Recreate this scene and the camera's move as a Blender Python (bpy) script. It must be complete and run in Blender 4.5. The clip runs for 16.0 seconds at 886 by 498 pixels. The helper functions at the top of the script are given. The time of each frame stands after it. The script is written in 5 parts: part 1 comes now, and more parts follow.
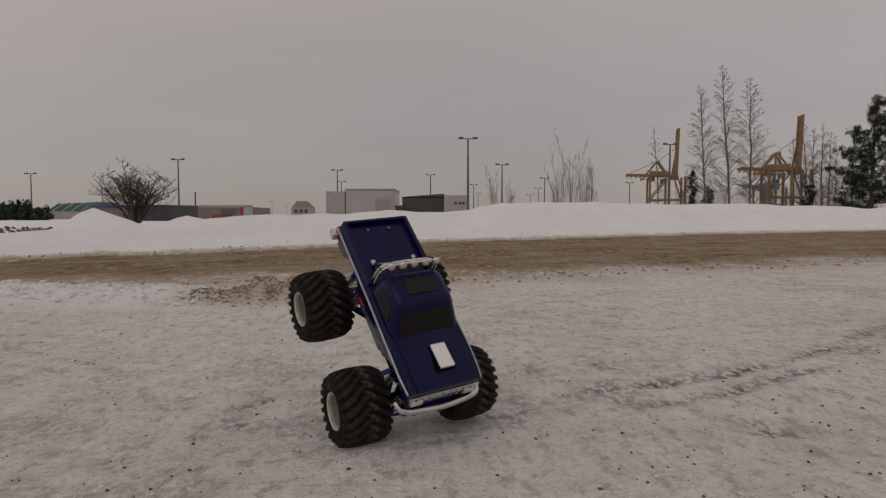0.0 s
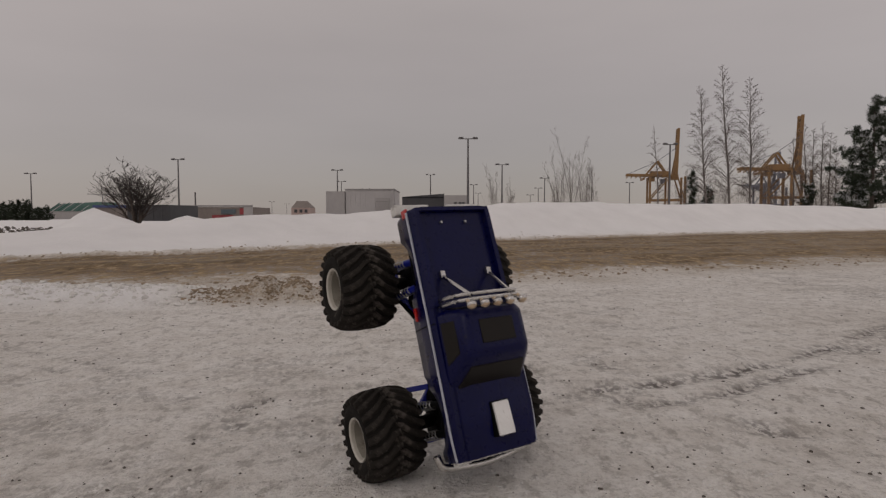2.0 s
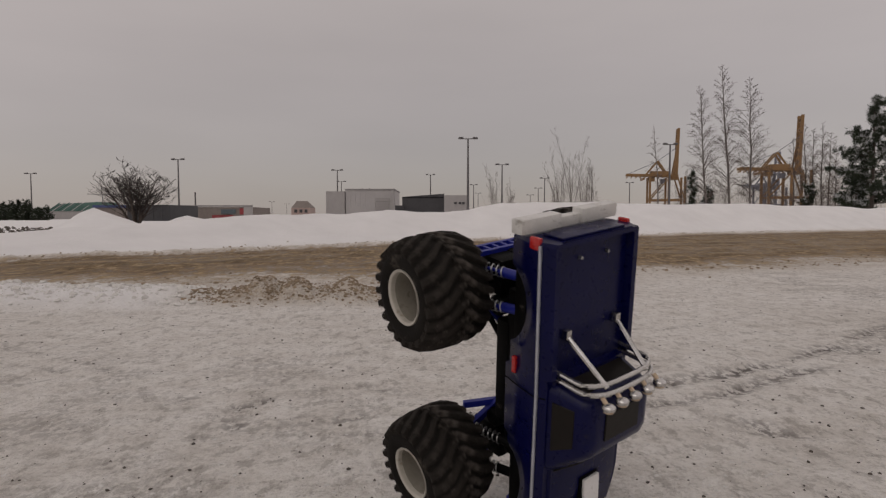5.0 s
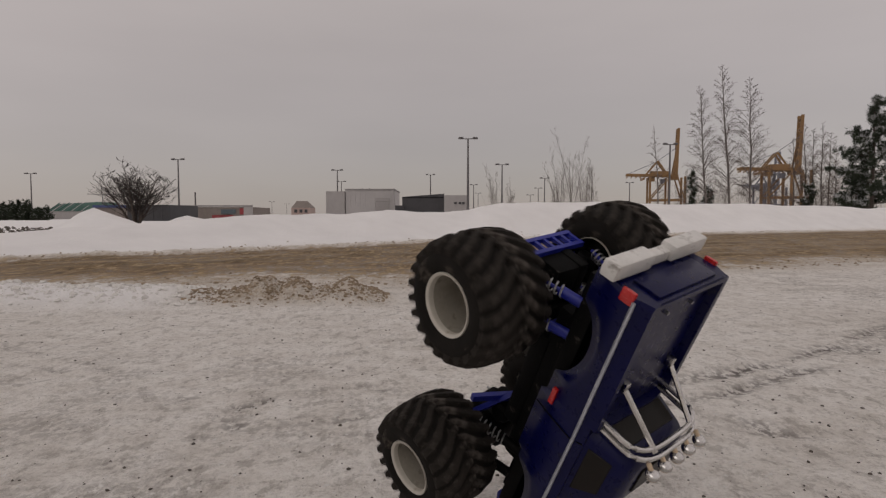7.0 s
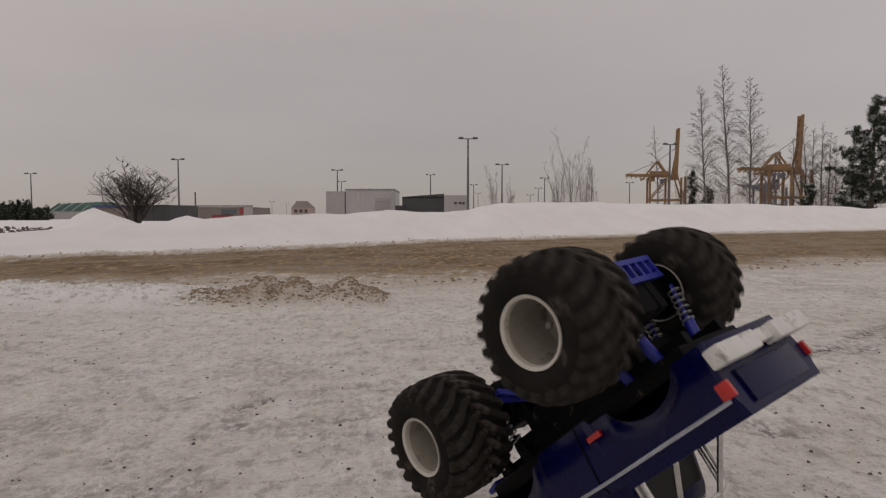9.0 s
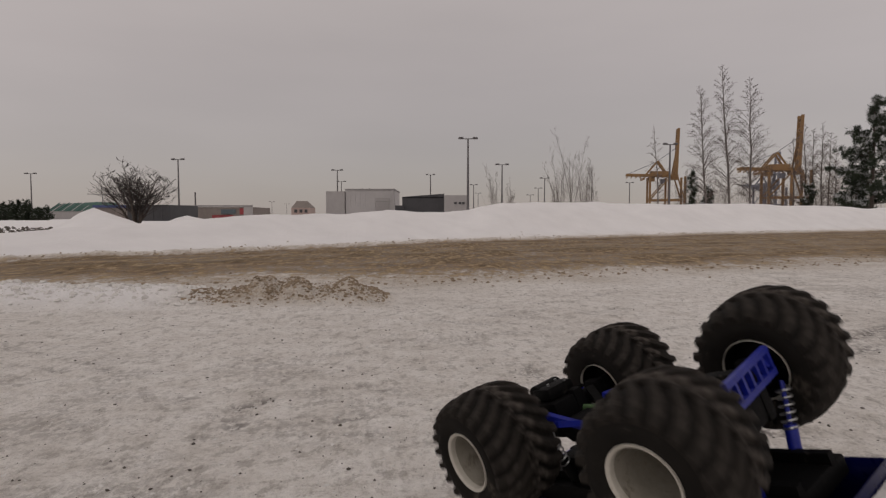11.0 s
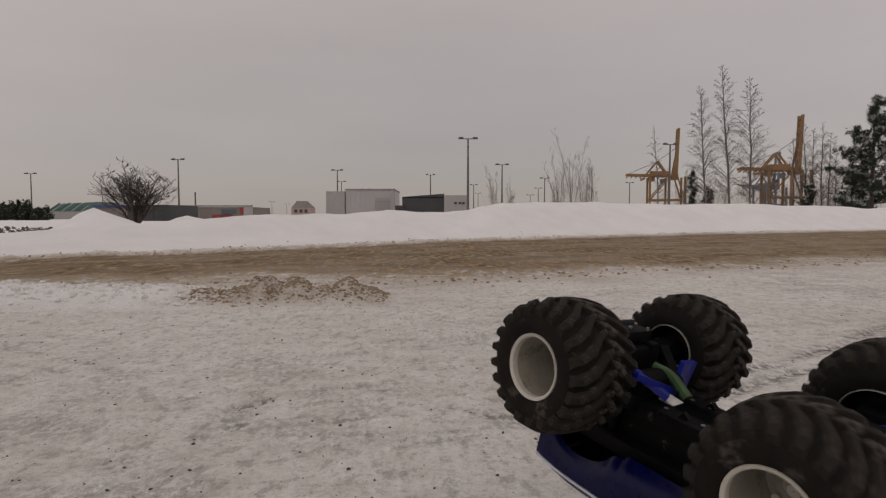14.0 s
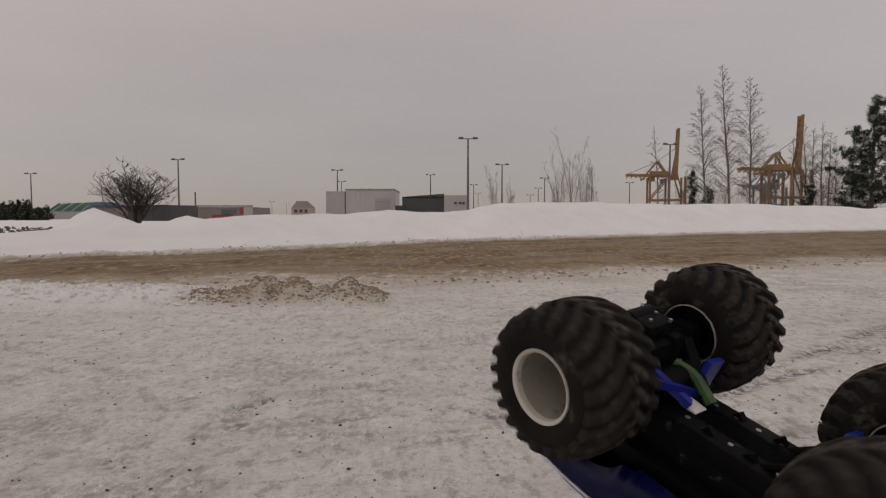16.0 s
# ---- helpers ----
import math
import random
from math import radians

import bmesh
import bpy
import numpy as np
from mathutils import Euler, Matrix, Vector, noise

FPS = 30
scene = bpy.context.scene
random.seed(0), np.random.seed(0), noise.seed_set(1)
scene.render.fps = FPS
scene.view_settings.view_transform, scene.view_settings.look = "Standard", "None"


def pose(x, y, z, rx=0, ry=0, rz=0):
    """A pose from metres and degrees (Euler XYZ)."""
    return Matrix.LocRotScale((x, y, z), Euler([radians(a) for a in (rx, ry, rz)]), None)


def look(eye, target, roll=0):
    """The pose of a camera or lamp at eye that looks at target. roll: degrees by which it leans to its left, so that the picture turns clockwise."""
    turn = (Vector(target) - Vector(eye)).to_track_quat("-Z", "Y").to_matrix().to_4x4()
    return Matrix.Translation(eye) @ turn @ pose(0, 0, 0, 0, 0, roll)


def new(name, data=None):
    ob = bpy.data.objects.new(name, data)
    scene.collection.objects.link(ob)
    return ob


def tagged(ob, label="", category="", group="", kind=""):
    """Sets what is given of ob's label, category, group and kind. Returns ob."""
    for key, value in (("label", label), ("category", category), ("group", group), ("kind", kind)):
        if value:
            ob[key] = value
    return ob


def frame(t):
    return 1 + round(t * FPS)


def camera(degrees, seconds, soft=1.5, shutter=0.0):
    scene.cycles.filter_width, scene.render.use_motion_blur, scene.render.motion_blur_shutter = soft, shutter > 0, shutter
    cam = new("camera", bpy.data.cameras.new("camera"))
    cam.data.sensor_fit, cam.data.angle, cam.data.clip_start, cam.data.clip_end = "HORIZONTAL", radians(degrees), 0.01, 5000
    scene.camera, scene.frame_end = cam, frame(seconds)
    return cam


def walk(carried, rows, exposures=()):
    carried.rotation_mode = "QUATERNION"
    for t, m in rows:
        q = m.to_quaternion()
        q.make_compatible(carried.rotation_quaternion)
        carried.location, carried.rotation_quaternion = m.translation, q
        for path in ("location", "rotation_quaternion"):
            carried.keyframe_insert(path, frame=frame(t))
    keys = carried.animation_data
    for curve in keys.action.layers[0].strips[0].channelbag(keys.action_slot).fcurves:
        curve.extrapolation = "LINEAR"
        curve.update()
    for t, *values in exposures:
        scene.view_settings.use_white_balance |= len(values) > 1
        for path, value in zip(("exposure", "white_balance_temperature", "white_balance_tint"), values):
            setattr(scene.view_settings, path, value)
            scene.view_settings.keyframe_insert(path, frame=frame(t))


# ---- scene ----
EYE = 0.475
cam = camera(73, 16.0, soft=1.3, shutter=0.8)
STILL = pose(0, 0, EYE, 90 - 3.03, 0, 0)
walk(cam, [(0.0, STILL), (16.0, STILL)], exposures=[(0.0, -0.20), (3.0, -0.12), (4.0, -0.08), (7.5, 0.0), (16.0, 0.0)])

# ---- light: an overcast winter sky, brighter towards the zenith, and a wide weak sun ----
SUN_ELEVATION, SUN_TURN = radians(32), radians(200)
world = bpy.data.worlds.new("overcast_sky")
scene.world = world
world.use_nodes = True
wn, wl = world.node_tree.nodes, world.node_tree.links
wn.clear()
w_out = wn.new("ShaderNodeOutputWorld")
w_bg = wn.new("ShaderNodeBackground")
w_sky = wn.new("ShaderNodeTexSky")
w_sky.sky_type = "NISHITA"
w_sky.sun_disc = False
w_sky.sun_elevation, w_sky.sun_rotation = SUN_ELEVATION, SUN_TURN
w_co = wn.new("ShaderNodeTexCoord")
w_sep = wn.new("ShaderNodeSeparateXYZ")
w_ramp = wn.new("ShaderNodeValToRGB")
for at, rgb in ((0.0, (0.318, 0.277, 0.260)), (0.10, (0.330, 0.290, 0.277)), (0.25, (0.385, 0.338, 0.322)), (0.45, (0.435, 0.385, 0.365))):
    e = w_ramp.color_ramp.elements.new(at)
    e.color = (*rgb, 1)
w_ramp.color_ramp.elements.remove(w_ramp.color_ramp.elements[0])
w_ramp.color_ramp.elements[-1].color = (0.50, 0.445, 0.42, 1)
w_map = wn.new("ShaderNodeMapping")
w_map.inputs["Scale"].default_value = (1.2, 1.2, 5.0)
w_noise = wn.new("ShaderNodeTexNoise")
w_noise.inputs["Scale"].default_value = 1.6
w_noise.inputs["Detail"].default_value = 5
w_rng = wn.new("ShaderNodeMapRange")
w_rng.inputs["From Min"].default_value, w_rng.inputs["From Max"].default_value = 0.3, 0.7
w_rng.inputs["To Min"].default_value, w_rng.inputs["To Max"].default_value = 0.955, 1.045
w_mul = wn.new("ShaderNodeMix")
w_mul.data_type, w_mul.blend_type = "RGBA", "MULTIPLY"
w_mul.inputs["Factor"].default_value = 1.0
w_add = wn.new("ShaderNodeMix")
w_add.data_type = "RGBA"
w_add.inputs["Factor"].default_value = 0.008
wl.new(w_co.outputs["Generated"], w_sep.inputs[0])
wl.new(w_sep.outputs["Z"], w_ramp.inputs["Fac"])
wl.new(w_co.outputs["Generated"], w_map.inputs["Vector"])
wl.new(w_map.outputs[0], w_noise.inputs["Vector"])
wl.new(w_noise.outputs["Fac"], w_rng.inputs["Value"])
wl.new(w_ramp.outputs["Color"], w_mul.inputs["A"])
wl.new(w_rng.outputs[0], w_mul.inputs["B"])
wl.new(w_mul.outputs["Result"], w_add.inputs["A"])
wl.new(w_sky.outputs["Color"], w_add.inputs["B"])
w_sq = wn.new("ShaderNodeMath")
w_sq.operation = "MULTIPLY"
w_gain = wn.new("ShaderNodeMath")
w_gain.operation = "MULTIPLY_ADD"
w_gain.inputs[1].default_value, w_gain.inputs[2].default_value = 0.42, 1.0
wl.new(w_sep.outputs["X"], w_sq.inputs[0])
wl.new(w_sep.outputs["X"], w_sq.inputs[1])
wl.new(w_sq.outputs[0], w_gain.inputs[0])
wl.new(w_gain.outputs[0], w_bg.inputs["Strength"])
wl.new(w_add.outputs["Result"], w_bg.inputs["Color"])
wl.new(w_bg.outputs[0], w_out.inputs["Surface"])

sun = new("sun", bpy.data.lights.new("sun", "SUN"))
sun.data.energy, sun.data.angle, sun.data.color = 0.3, radians(40), (1.0, 0.93, 0.86)
sun.matrix_world = look((-3, -8, 9), (0, 1, 0))


# ---- materials ----
def ramp(nt, fac, stops):
    r = nt.nodes.new("ShaderNodeValToRGB")
    els = r.color_ramp.elements
    while len(els) < len(stops):
        els.new(0.5)
    for el, (at, c) in zip(els, stops):
        el.position, el.color = at, (*c, 1)
    nt.links.new(fac, r.inputs["Fac"])
    return r.outputs["Color"]


def noise_node(nt, scale, detail=4, rough=0.55, vector=None):
    n = nt.nodes.new("ShaderNodeTexNoise")
    n.inputs["Scale"].default_value, n.inputs["Detail"].default_value, n.inputs["Roughness"].default_value = scale, detail, rough
    if vector is not None:
        nt.links.new(vector, n.inputs["Vector"])
    return n.outputs["Fac"]


def mix(nt, fac, a, b, kind="MIX"):
    m = nt.nodes.new("ShaderNodeMix")
    m.data_type, m.blend_type = "RGBA", kind
    for key, v in (("Factor", fac), ("A", a), ("B", b)):
        if isinstance(v, (int, float)):
            m.inputs[key].default_value = v
        elif isinstance(v, tuple):
            m.inputs[key].default_value = (*v, 1)
        else:
            nt.links.new(v, m.inputs[key])
    return m.outputs["Result"]


def math_node(nt, op, a, b=0.0, clamp=False):
    m = nt.nodes.new("ShaderNodeMath")
    m.operation, m.use_clamp = op, clamp
    for i, v in enumerate((a, b)):
        if isinstance(v, (int, float)):
            m.inputs[i].default_value = v
        else:
            nt.links.new(v, m.inputs[i])
    return m.outputs[0]


def material(name, dark, light, rough=0.6, metal=0.0, scale=20.0, bump=0.0, bump_scale=80.0, coat=0.0, spots=None, space="Object", spec=0.5):
    """Two tones mixed by coarse and fine noise, gloss that varies with it, a fine relief and, if given, spots of dirt (colour, amount, scale)."""
    m = bpy.data.materials.new(name)
    m.use_nodes = True
    nt = m.node_tree
    p = nt.nodes["Principled BSDF"]
    co = nt.nodes.new("ShaderNodeTexCoord").outputs[space]
    big, fine = noise_node(nt, scale, 5, 0.6, co), noise_node(nt, scale * 7, 4, 0.6, co)
    fac = math_node(nt, "ADD", math_node(nt, "MULTIPLY", big, 0.65), math_node(nt, "MULTIPLY", fine, 0.35))
    col = ramp(nt, fac, [(0.3, dark), (0.7, light)])
    if spots:
        rgb, amount, sscale = spots
        s = noise_node(nt, sscale, 6, 0.7, co)
        mask = ramp(nt, s, [(0.62 - amount * 0.3, (0, 0, 0)), (0.72 - amount * 0.25, (1, 1, 1))])
        col = mix(nt, mask, col, rgb)
    nt.links.new(col, p.inputs["Base Color"])
    p.inputs["Metallic"].default_value = metal
    p.inputs["Specular IOR Level"].default_value = spec
    p.inputs["Coat Weight"].default_value = coat
    p.inputs["Coat Roughness"].default_value = 0.12
    mr = nt.nodes.new("ShaderNodeMapRange")
    mr.inputs["To Min"].default_value, mr.inputs["To Max"].default_value = max(rough - 0.12, 0.02), min(rough + 0.12, 1)
    nt.links.new(fine, mr.inputs["Value"])
    nt.links.new(mr.outputs[0], p.inputs["Roughness"])
    if bump:
        b = nt.nodes.new("ShaderNodeBump")
        b.inputs["Strength"].default_value = 0.7
        b.inputs["Distance"].default_value = bump
        nt.links.new(noise_node(nt, bump_scale, 6, 0.65, co), b.inputs["Height"])
        nt.links.new(b.outputs[0], p.inputs["Normal"])
    return m


def snow_material(name):
    """Packed snow, clean snow, sandy slush and road dirt, blended by the ground's own masks."""
    m = bpy.data.materials.new(name)
    m.use_nodes = True
    nt = m.node_tree
    p = nt.nodes["Principled BSDF"]
    co = nt.nodes.new("ShaderNodeTexCoord").outputs["Object"]

    def mask(key):
        a = nt.nodes.new("ShaderNodeAttribute")
        a.attribute_name = key
        return a.outputs["Fac"]
    n1, n2, n3 = noise_node(nt, 1.3, 6, 0.6, co), noise_node(nt, 9, 6, 0.65, co), noise_node(nt, 55, 5, 0.7, co)
    n4 = noise_node(nt, 230, 3, 0.6, co)
    n2b = noise_node(nt, 16, 10, 0.85, co)
    packed = ramp(nt, math_node(nt, "ADD", math_node(nt, "MULTIPLY", n1, 0.4), math_node(nt, "MULTIPLY", n2, 0.6)),
                  [(0.36, (0.62, 0.585, 0.545)), (0.46, (0.74, 0.708, 0.67)), (0.58, (0.83, 0.805, 0.775))])
    clean = ramp(nt, n1, [(0.3, (0.83, 0.82, 0.825)), (0.7, (0.91, 0.90, 0.905))])
    speck = ramp(nt, math_node(nt, "ADD", math_node(nt, "MULTIPLY", n3, 0.55), math_node(nt, "MULTIPLY", noise_node(nt, 120, 4, 0.7, co), 0.45)), [(0.36, (0.70, 0.685, 0.665)), (0.50, (1, 1, 1)), (0.66, (1.10, 1.10, 1.10))])
    packed = mix(nt, 1.0, packed, speck, "MULTIPLY")
    col = mix(nt, mask("clean"), packed, clean)
    # scuffs a little longer than wide
    drawn = nt.nodes.new("ShaderNodeMapping")
    drawn.inputs["Rotation"].default_value = (0, 0, radians(-8))
    drawn.inputs["Scale"].default_value = (10.0, 6.0, 1)
    nt.links.new(co, drawn.inputs["Vector"])
    # scuffed grey ice where tyres have run
    worn = ramp(nt, noise_node(nt, 5.0, 5, 0.62, drawn.outputs[0]), [(0.45, (0.10, 0.10, 0.10)), (0.54, (1, 1, 1))])
    col = mix(nt, math_node(nt, "MULTIPLY", mask("worn"), worn), col, (0.135, 0.12, 0.112))
    # broken scuffs
    scuff = ramp(nt, noise_node(nt, 2.4, 6, 0.70, drawn.outputs[0]), [(0.53, (0, 0, 0)), (0.61, (1, 1, 1))])
    open_snow = math_node(nt, "SUBTRACT", 0.46, math_node(nt, "MULTIPLY", mask("clean"), 0.8), True)
    col = mix(nt, math_node(nt, "MULTIPLY", scuff, open_snow), col, (0.26, 0.235, 0.21))
    # thin sand blown over it
    sandc = ramp(nt, n2b, [(0.36, (0.21, 0.145, 0.080)), (0.64, (0.47, 0.375, 0.26))])
    veil = ramp(nt, math_node(nt, "ADD", math_node(nt, "MULTIPLY", n2, 0.5), math_node(nt, "MULTIPLY", n3, 0.5)), [(0.45, (0, 0, 0)), (0.55, (1, 1, 1))])
    thin = math_node(nt, "MULTIPLY", mask("sand"), math_node(nt, "ADD", math_node(nt, "MULTIPLY", veil, 0.75), 0.25), True)
    col = mix(nt, thin, col, sandc)
    streak = nt.nodes.new("ShaderNodeMapping")
    streak.inputs["Rotation"].default_value = (0, 0, radians(-12))
    streak.inputs["Scale"].default_value = (6.0, 2.2, 1)
    nt.links.new(co, streak.inputs["Vector"])
    s1 = noise_node(nt, 1.7, 8, 0.74, streak.outputs[0])
    roadc = ramp(nt, math_node(nt, "ADD", math_node(nt, "MULTIPLY", s1, 0.8), math_node(nt, "MULTIPLY", n2b, 0.2)),
                 [(0.40, (0.062, 0.036, 0.014)), (0.5, (0.195, 0.124, 0.054)), (0.60, (0.45, 0.34, 0.20))])
    wet = ramp(nt, n2b, [(0.38, (1, 1, 1)), (0.60, (0.35, 0.35, 0.35))])
    roadc = mix(nt, math_node(nt, "MULTIPLY", math_node(nt, "MULTIPLY", mask("rut"), wet), 0.85), roadc, (0.060, 0.036, 0.016))
    rm = mask("road")
    rough_edge = math_node(nt, "MULTIPLY", math_node(nt, "MULTIPLY", rm, math_node(nt, "SUBTRACT", 1.0, rm)), math_node(nt, "MULTIPLY", math_node(nt, "SUBTRACT", s1, 0.5), 22.0))
    col = mix(nt, math_node(nt, "ADD", rm, rough_edge, True), col, roadc)
    # single grains of grit
    vor = nt.nodes.new("ShaderNodeTexVoronoi")
    vor.inputs["Scale"].default_value = 42
    nt.links.new(co, vor.inputs["Vector"])
    grit = ramp(nt, vor.outputs["Distance"], [(0.05, (1, 1, 1)), (0.12, (0, 0, 0))])
    few = ramp(nt, vor.outputs["Color"], [(0.70, (0, 0, 0)), (0.72, (1, 1, 1))])
    col = mix(nt, math_node(nt, "MULTIPLY", math_node(nt, "MULTIPLY", grit, few), math_node(nt, "SUBTRACT", 0.75, mask("clean"), True)), col, (0.10, 0.085, 0.07))
    nt.links.new(col, p.inputs["Base Color"])
    p.inputs["Roughness"].default_value = 0.72
    p.inputs["Specular IOR Level"].default_value = 0.3
    h = math_node(nt, "ADD", math_node(nt, "MULTIPLY", n2, 1.0), math_node(nt, "ADD", math_node(nt, "MULTIPLY", n3, 0.45), math_node(nt, "MULTIPLY", n4, 0.16)))
    b = nt.nodes.new("ShaderNodeBump")
    b.inputs["Strength"].default_value, b.inputs["Distance"].default_value = 1.0, 0.026
    nt.links.new(h, b.inputs["Height"])
    nt.links.new(b.outputs[0], p.inputs["Normal"])
    return m


SNOW = snow_material("snow_ground")
CLOD = material("sandy_slush", (0.11, 0.072, 0.040), (0.44, 0.35, 0.25), 0.85, scale=30, bump=0.004, bump_scale=120)
GRIT = material("grit", (0.035, 0.03, 0.027), (0.13, 0.11, 0.09), 0.8, scale=60)
BLUE = material("dark_blue_paint", (0.0006, 0.0012, 0.030), (0.0012, 0.0024, 0.050), 0.30, scale=14, coat=0.05, spots=((0.012, 0.012, 0.035), 0.06, 60), spec=0.20)
ANODISED = material("blue_plastic", (0.004, 0.009, 0.17), (0.008, 0.018, 0.30), 0.42, scale=40, bump=0.0006, bump_scale=300)
CHROME = material("chrome_plate", (0.48, 0.465, 0.45), (0.70, 0.69, 0.68), 0.22, 1.0, scale=40, spots=((0.32, 0.30, 0.28), 0.15, 90))
STRIP = material("silver_strip", (0.38, 0.40, 0.46), (0.58, 0.60, 0.66), 0.38, 0.6, scale=60)
WHITE = material("cream_white_plastic", (0.42, 0.395, 0.345), (0.56, 0.535, 0.48), 0.45, scale=30, spots=((0.33, 0.29, 0.23), 0.12, 50))
LID = material("white_lid_plastic", (0.74, 0.73, 0.72), (0.86, 0.855, 0.85), 0.4, scale=30, spots=((0.45, 0.43, 0.40), 0.08, 60))
# rim cream darkened to paint in the deep dish's own shade, plus dirt spots
DISH = material("shaded_cream_plastic", (0.20, 0.185, 0.155), (0.34, 0.315, 0.27), 0.6, scale=22, spots=((0.14, 0.12, 0.095), 0.2, 40))
PALE = material("pale_bumper_plastic", (0.55, 0.54, 0.52), (0.72, 0.71, 0.69), 0.35, scale=25, spots=((0.30, 0.28, 0.26), 0.2, 40))
RUBBER = material("tyre_rubber", (0.006, 0.0054, 0.005), (0.016, 0.014, 0.0122), 0.78, scale=26, bump=0.0009, bump_scale=160, spots=((0.07, 0.060, 0.050), 0.12, 34), spec=0.12)
LUG = material("dusty_lug_rubber", (0.009, 0.0082, 0.0075), (0.036, 0.031, 0.027), 0.85, scale=30, bump=0.0009, bump_scale=160, spots=((0.085, 0.074, 0.066), 0.26, 45), spec=0.12)
BLACK = material("black_plastic", (0.0015, 0.0015, 0.0017), (0.004, 0.004, 0.0043), 0.6, scale=40, bump=0.0004, bump_scale=260, spots=((0.05, 0.045, 0.04), 0.02, 60), spec=0.10)
SMOKED = material("smoked_window", (0.007, 0.0055, 0.005), (0.013, 0.010, 0.008), 0.40, scale=20, spots=((0.035, 0.02, 0.012), 0.08, 26), spec=0.22)
RED = material("red_lens", (0.36, 0.012, 0.012), (0.52, 0.020, 0.018), 0.25, scale=60, coat=0.4)
STEEL = material("spring_steel", (0.30, 0.30, 0.31), (0.50, 0.50, 0.50), 0.35, 0.9, scale=80)
GREEN = material("green_wire_cover", (0.02, 0.05, 0.015), (0.05, 0.11, 0.03), 0.5, scale=60)
BARK = material("bark_brown", (0.035, 0.026, 0.022), (0.085, 0.066, 0.055), 0.9, scale=6, bump=0.01, bump_scale=20)
BUSH = material("dark_bush_bark", (0.018, 0.013, 0.012), (0.045, 0.033, 0.030), 0.9, scale=3)
TWIG = material("twig_brown", (0.075, 0.058, 0.052), (0.14, 0.11, 0.098), 0.9, scale=3)
BIRCH = material("birch_bark", (0.10, 0.085, 0.078), (0.24, 0.21, 0.195), 0.85, scale=3, spots=((0.05, 0.045, 0.04), 0.3, 5))
NEEDLE = material("pine_needles", (0.012, 0.020, 0.010), (0.040, 0.052, 0.028), 0.8, scale=1.6)
FROST = material("snow_on_needles", (0.30, 0.31, 0.31), (0.55, 0.55, 0.55), 0.8, scale=2)
YELLOW = material("crane_yellow", (0.15, 0.083, 0.032), (0.25, 0.14, 0.055), 0.6, scale=0.05, spots=((0.20, 0.11, 0.05), 0.15, 0.12))
CRANE_GREY = material("crane_grey", (0.10, 0.10, 0.12), (0.17, 0.17, 0.20), 0.6, scale=0.05)
MAST = material("galvanised_mast", (0.085, 0.08, 0.082), (0.15, 0.14, 0.142), 0.55, 0.3, scale=2)
CLAD = material("grey_cladding", (0.30, 0.285, 0.28), (0.37, 0.35, 0.345), 0.65, scale=0.25)
CLAD_PALE = material("pale_cladding", (0.36, 0.345, 0.345), (0.45, 0.43, 0.425), 0.65, scale=0.25)
CLAD_DARK = material("dark_cladding", (0.026, 0.026, 0.030), (0.058, 0.056, 0.060), 0.6, scale=0.3)
CLAD_BROWN = material("brown_grey_cladding", (0.16, 0.135, 0.12), (0.25, 0.215, 0.195), 0.7, scale=0.2)
GREEN_ROOF = material("green_sheet_roof", (0.020, 0.075, 0.060), (0.05, 0.13, 0.105), 0.55, scale=0.3)
BLUE_TRIM = material("blue_sheet_trim", (0.035, 0.05, 0.13), (0.06, 0.08, 0.19), 0.55, scale=0.3)
ROOF_EDGE = material("roof_edge_sheet", (0.20, 0.19, 0.19), (0.30, 0.285, 0.28), 0.6, scale=0.3)
RED_SIGN = material("red_sign_paint", (0.20, 0.025, 0.032), (0.30, 0.045, 0.05), 0.55, scale=0.5)
TEAL_SIGN = material("teal_sign_paint", (0.06, 0.085, 0.10), (0.10, 0.125, 0.14), 0.55, scale=0.5)
PINK_WALL = material("pinkish_render", (0.30, 0.225, 0.20), (0.40, 0.31, 0.28), 0.8, scale=0.3)


# ---- building helpers ----
def finish(name, bm, mat, parent=None, label="", smooth=False):
    me = bpy.data.meshes.new(name)
    bmesh.ops.recalc_face_normals(bm, faces=bm.faces[:])
    bm.to_mesh(me)
    bm.free()
    for mm in mat if isinstance(mat, (list, tuple)) else [mat]:
        me.materials.append(mm)
    if smooth:
        me.polygons.foreach_set("use_smooth", [True] * len(me.polygons))
        me.set_sharp_from_angle(angle=radians(38))
    ob = new(name, me)
    ob.parent = parent
    if label:
        ob["label"] = label
    return ob


def part(name, bm, mat, parent, label="", smooth=True):
    return finish(name, bm, mat, parent, label, smooth)


def thing(name, label, category, at=None, group="", kind=""):
    ob = new(name)
    ob.empty_display_size = 0.1
    if at is not None:
        ob.matrix_basis = at
    return tagged(ob, label, category, group, kind)


def box(bm, centre, size, turn=None, bevel=0.0, taper=1.0, mat=0):
    r = bmesh.ops.create_cube(bm, size=1.0)
    vs = r["verts"]
    for v in vs:
        k = taper if v.co.z > 0 else 1.0
        v.co = Vector((v.co.x * size[0] * k, v.co.y * size[1] * k, v.co.z * size[2]))
    if turn is not None:
        bmesh.ops.transform(bm, matrix=turn, verts=vs)
    bmesh.ops.translate(bm, vec=Vector(centre), verts=vs)
    faces = list({f for v in vs for f in v.link_faces})
    for f in faces:
        f.material_index = mat
    if bevel:
        bmesh.ops.bevel(bm, geom=list({e for v in vs for e in v.link_edges}), offset=bevel, segments=2, affect="EDGES", profile=0.6)


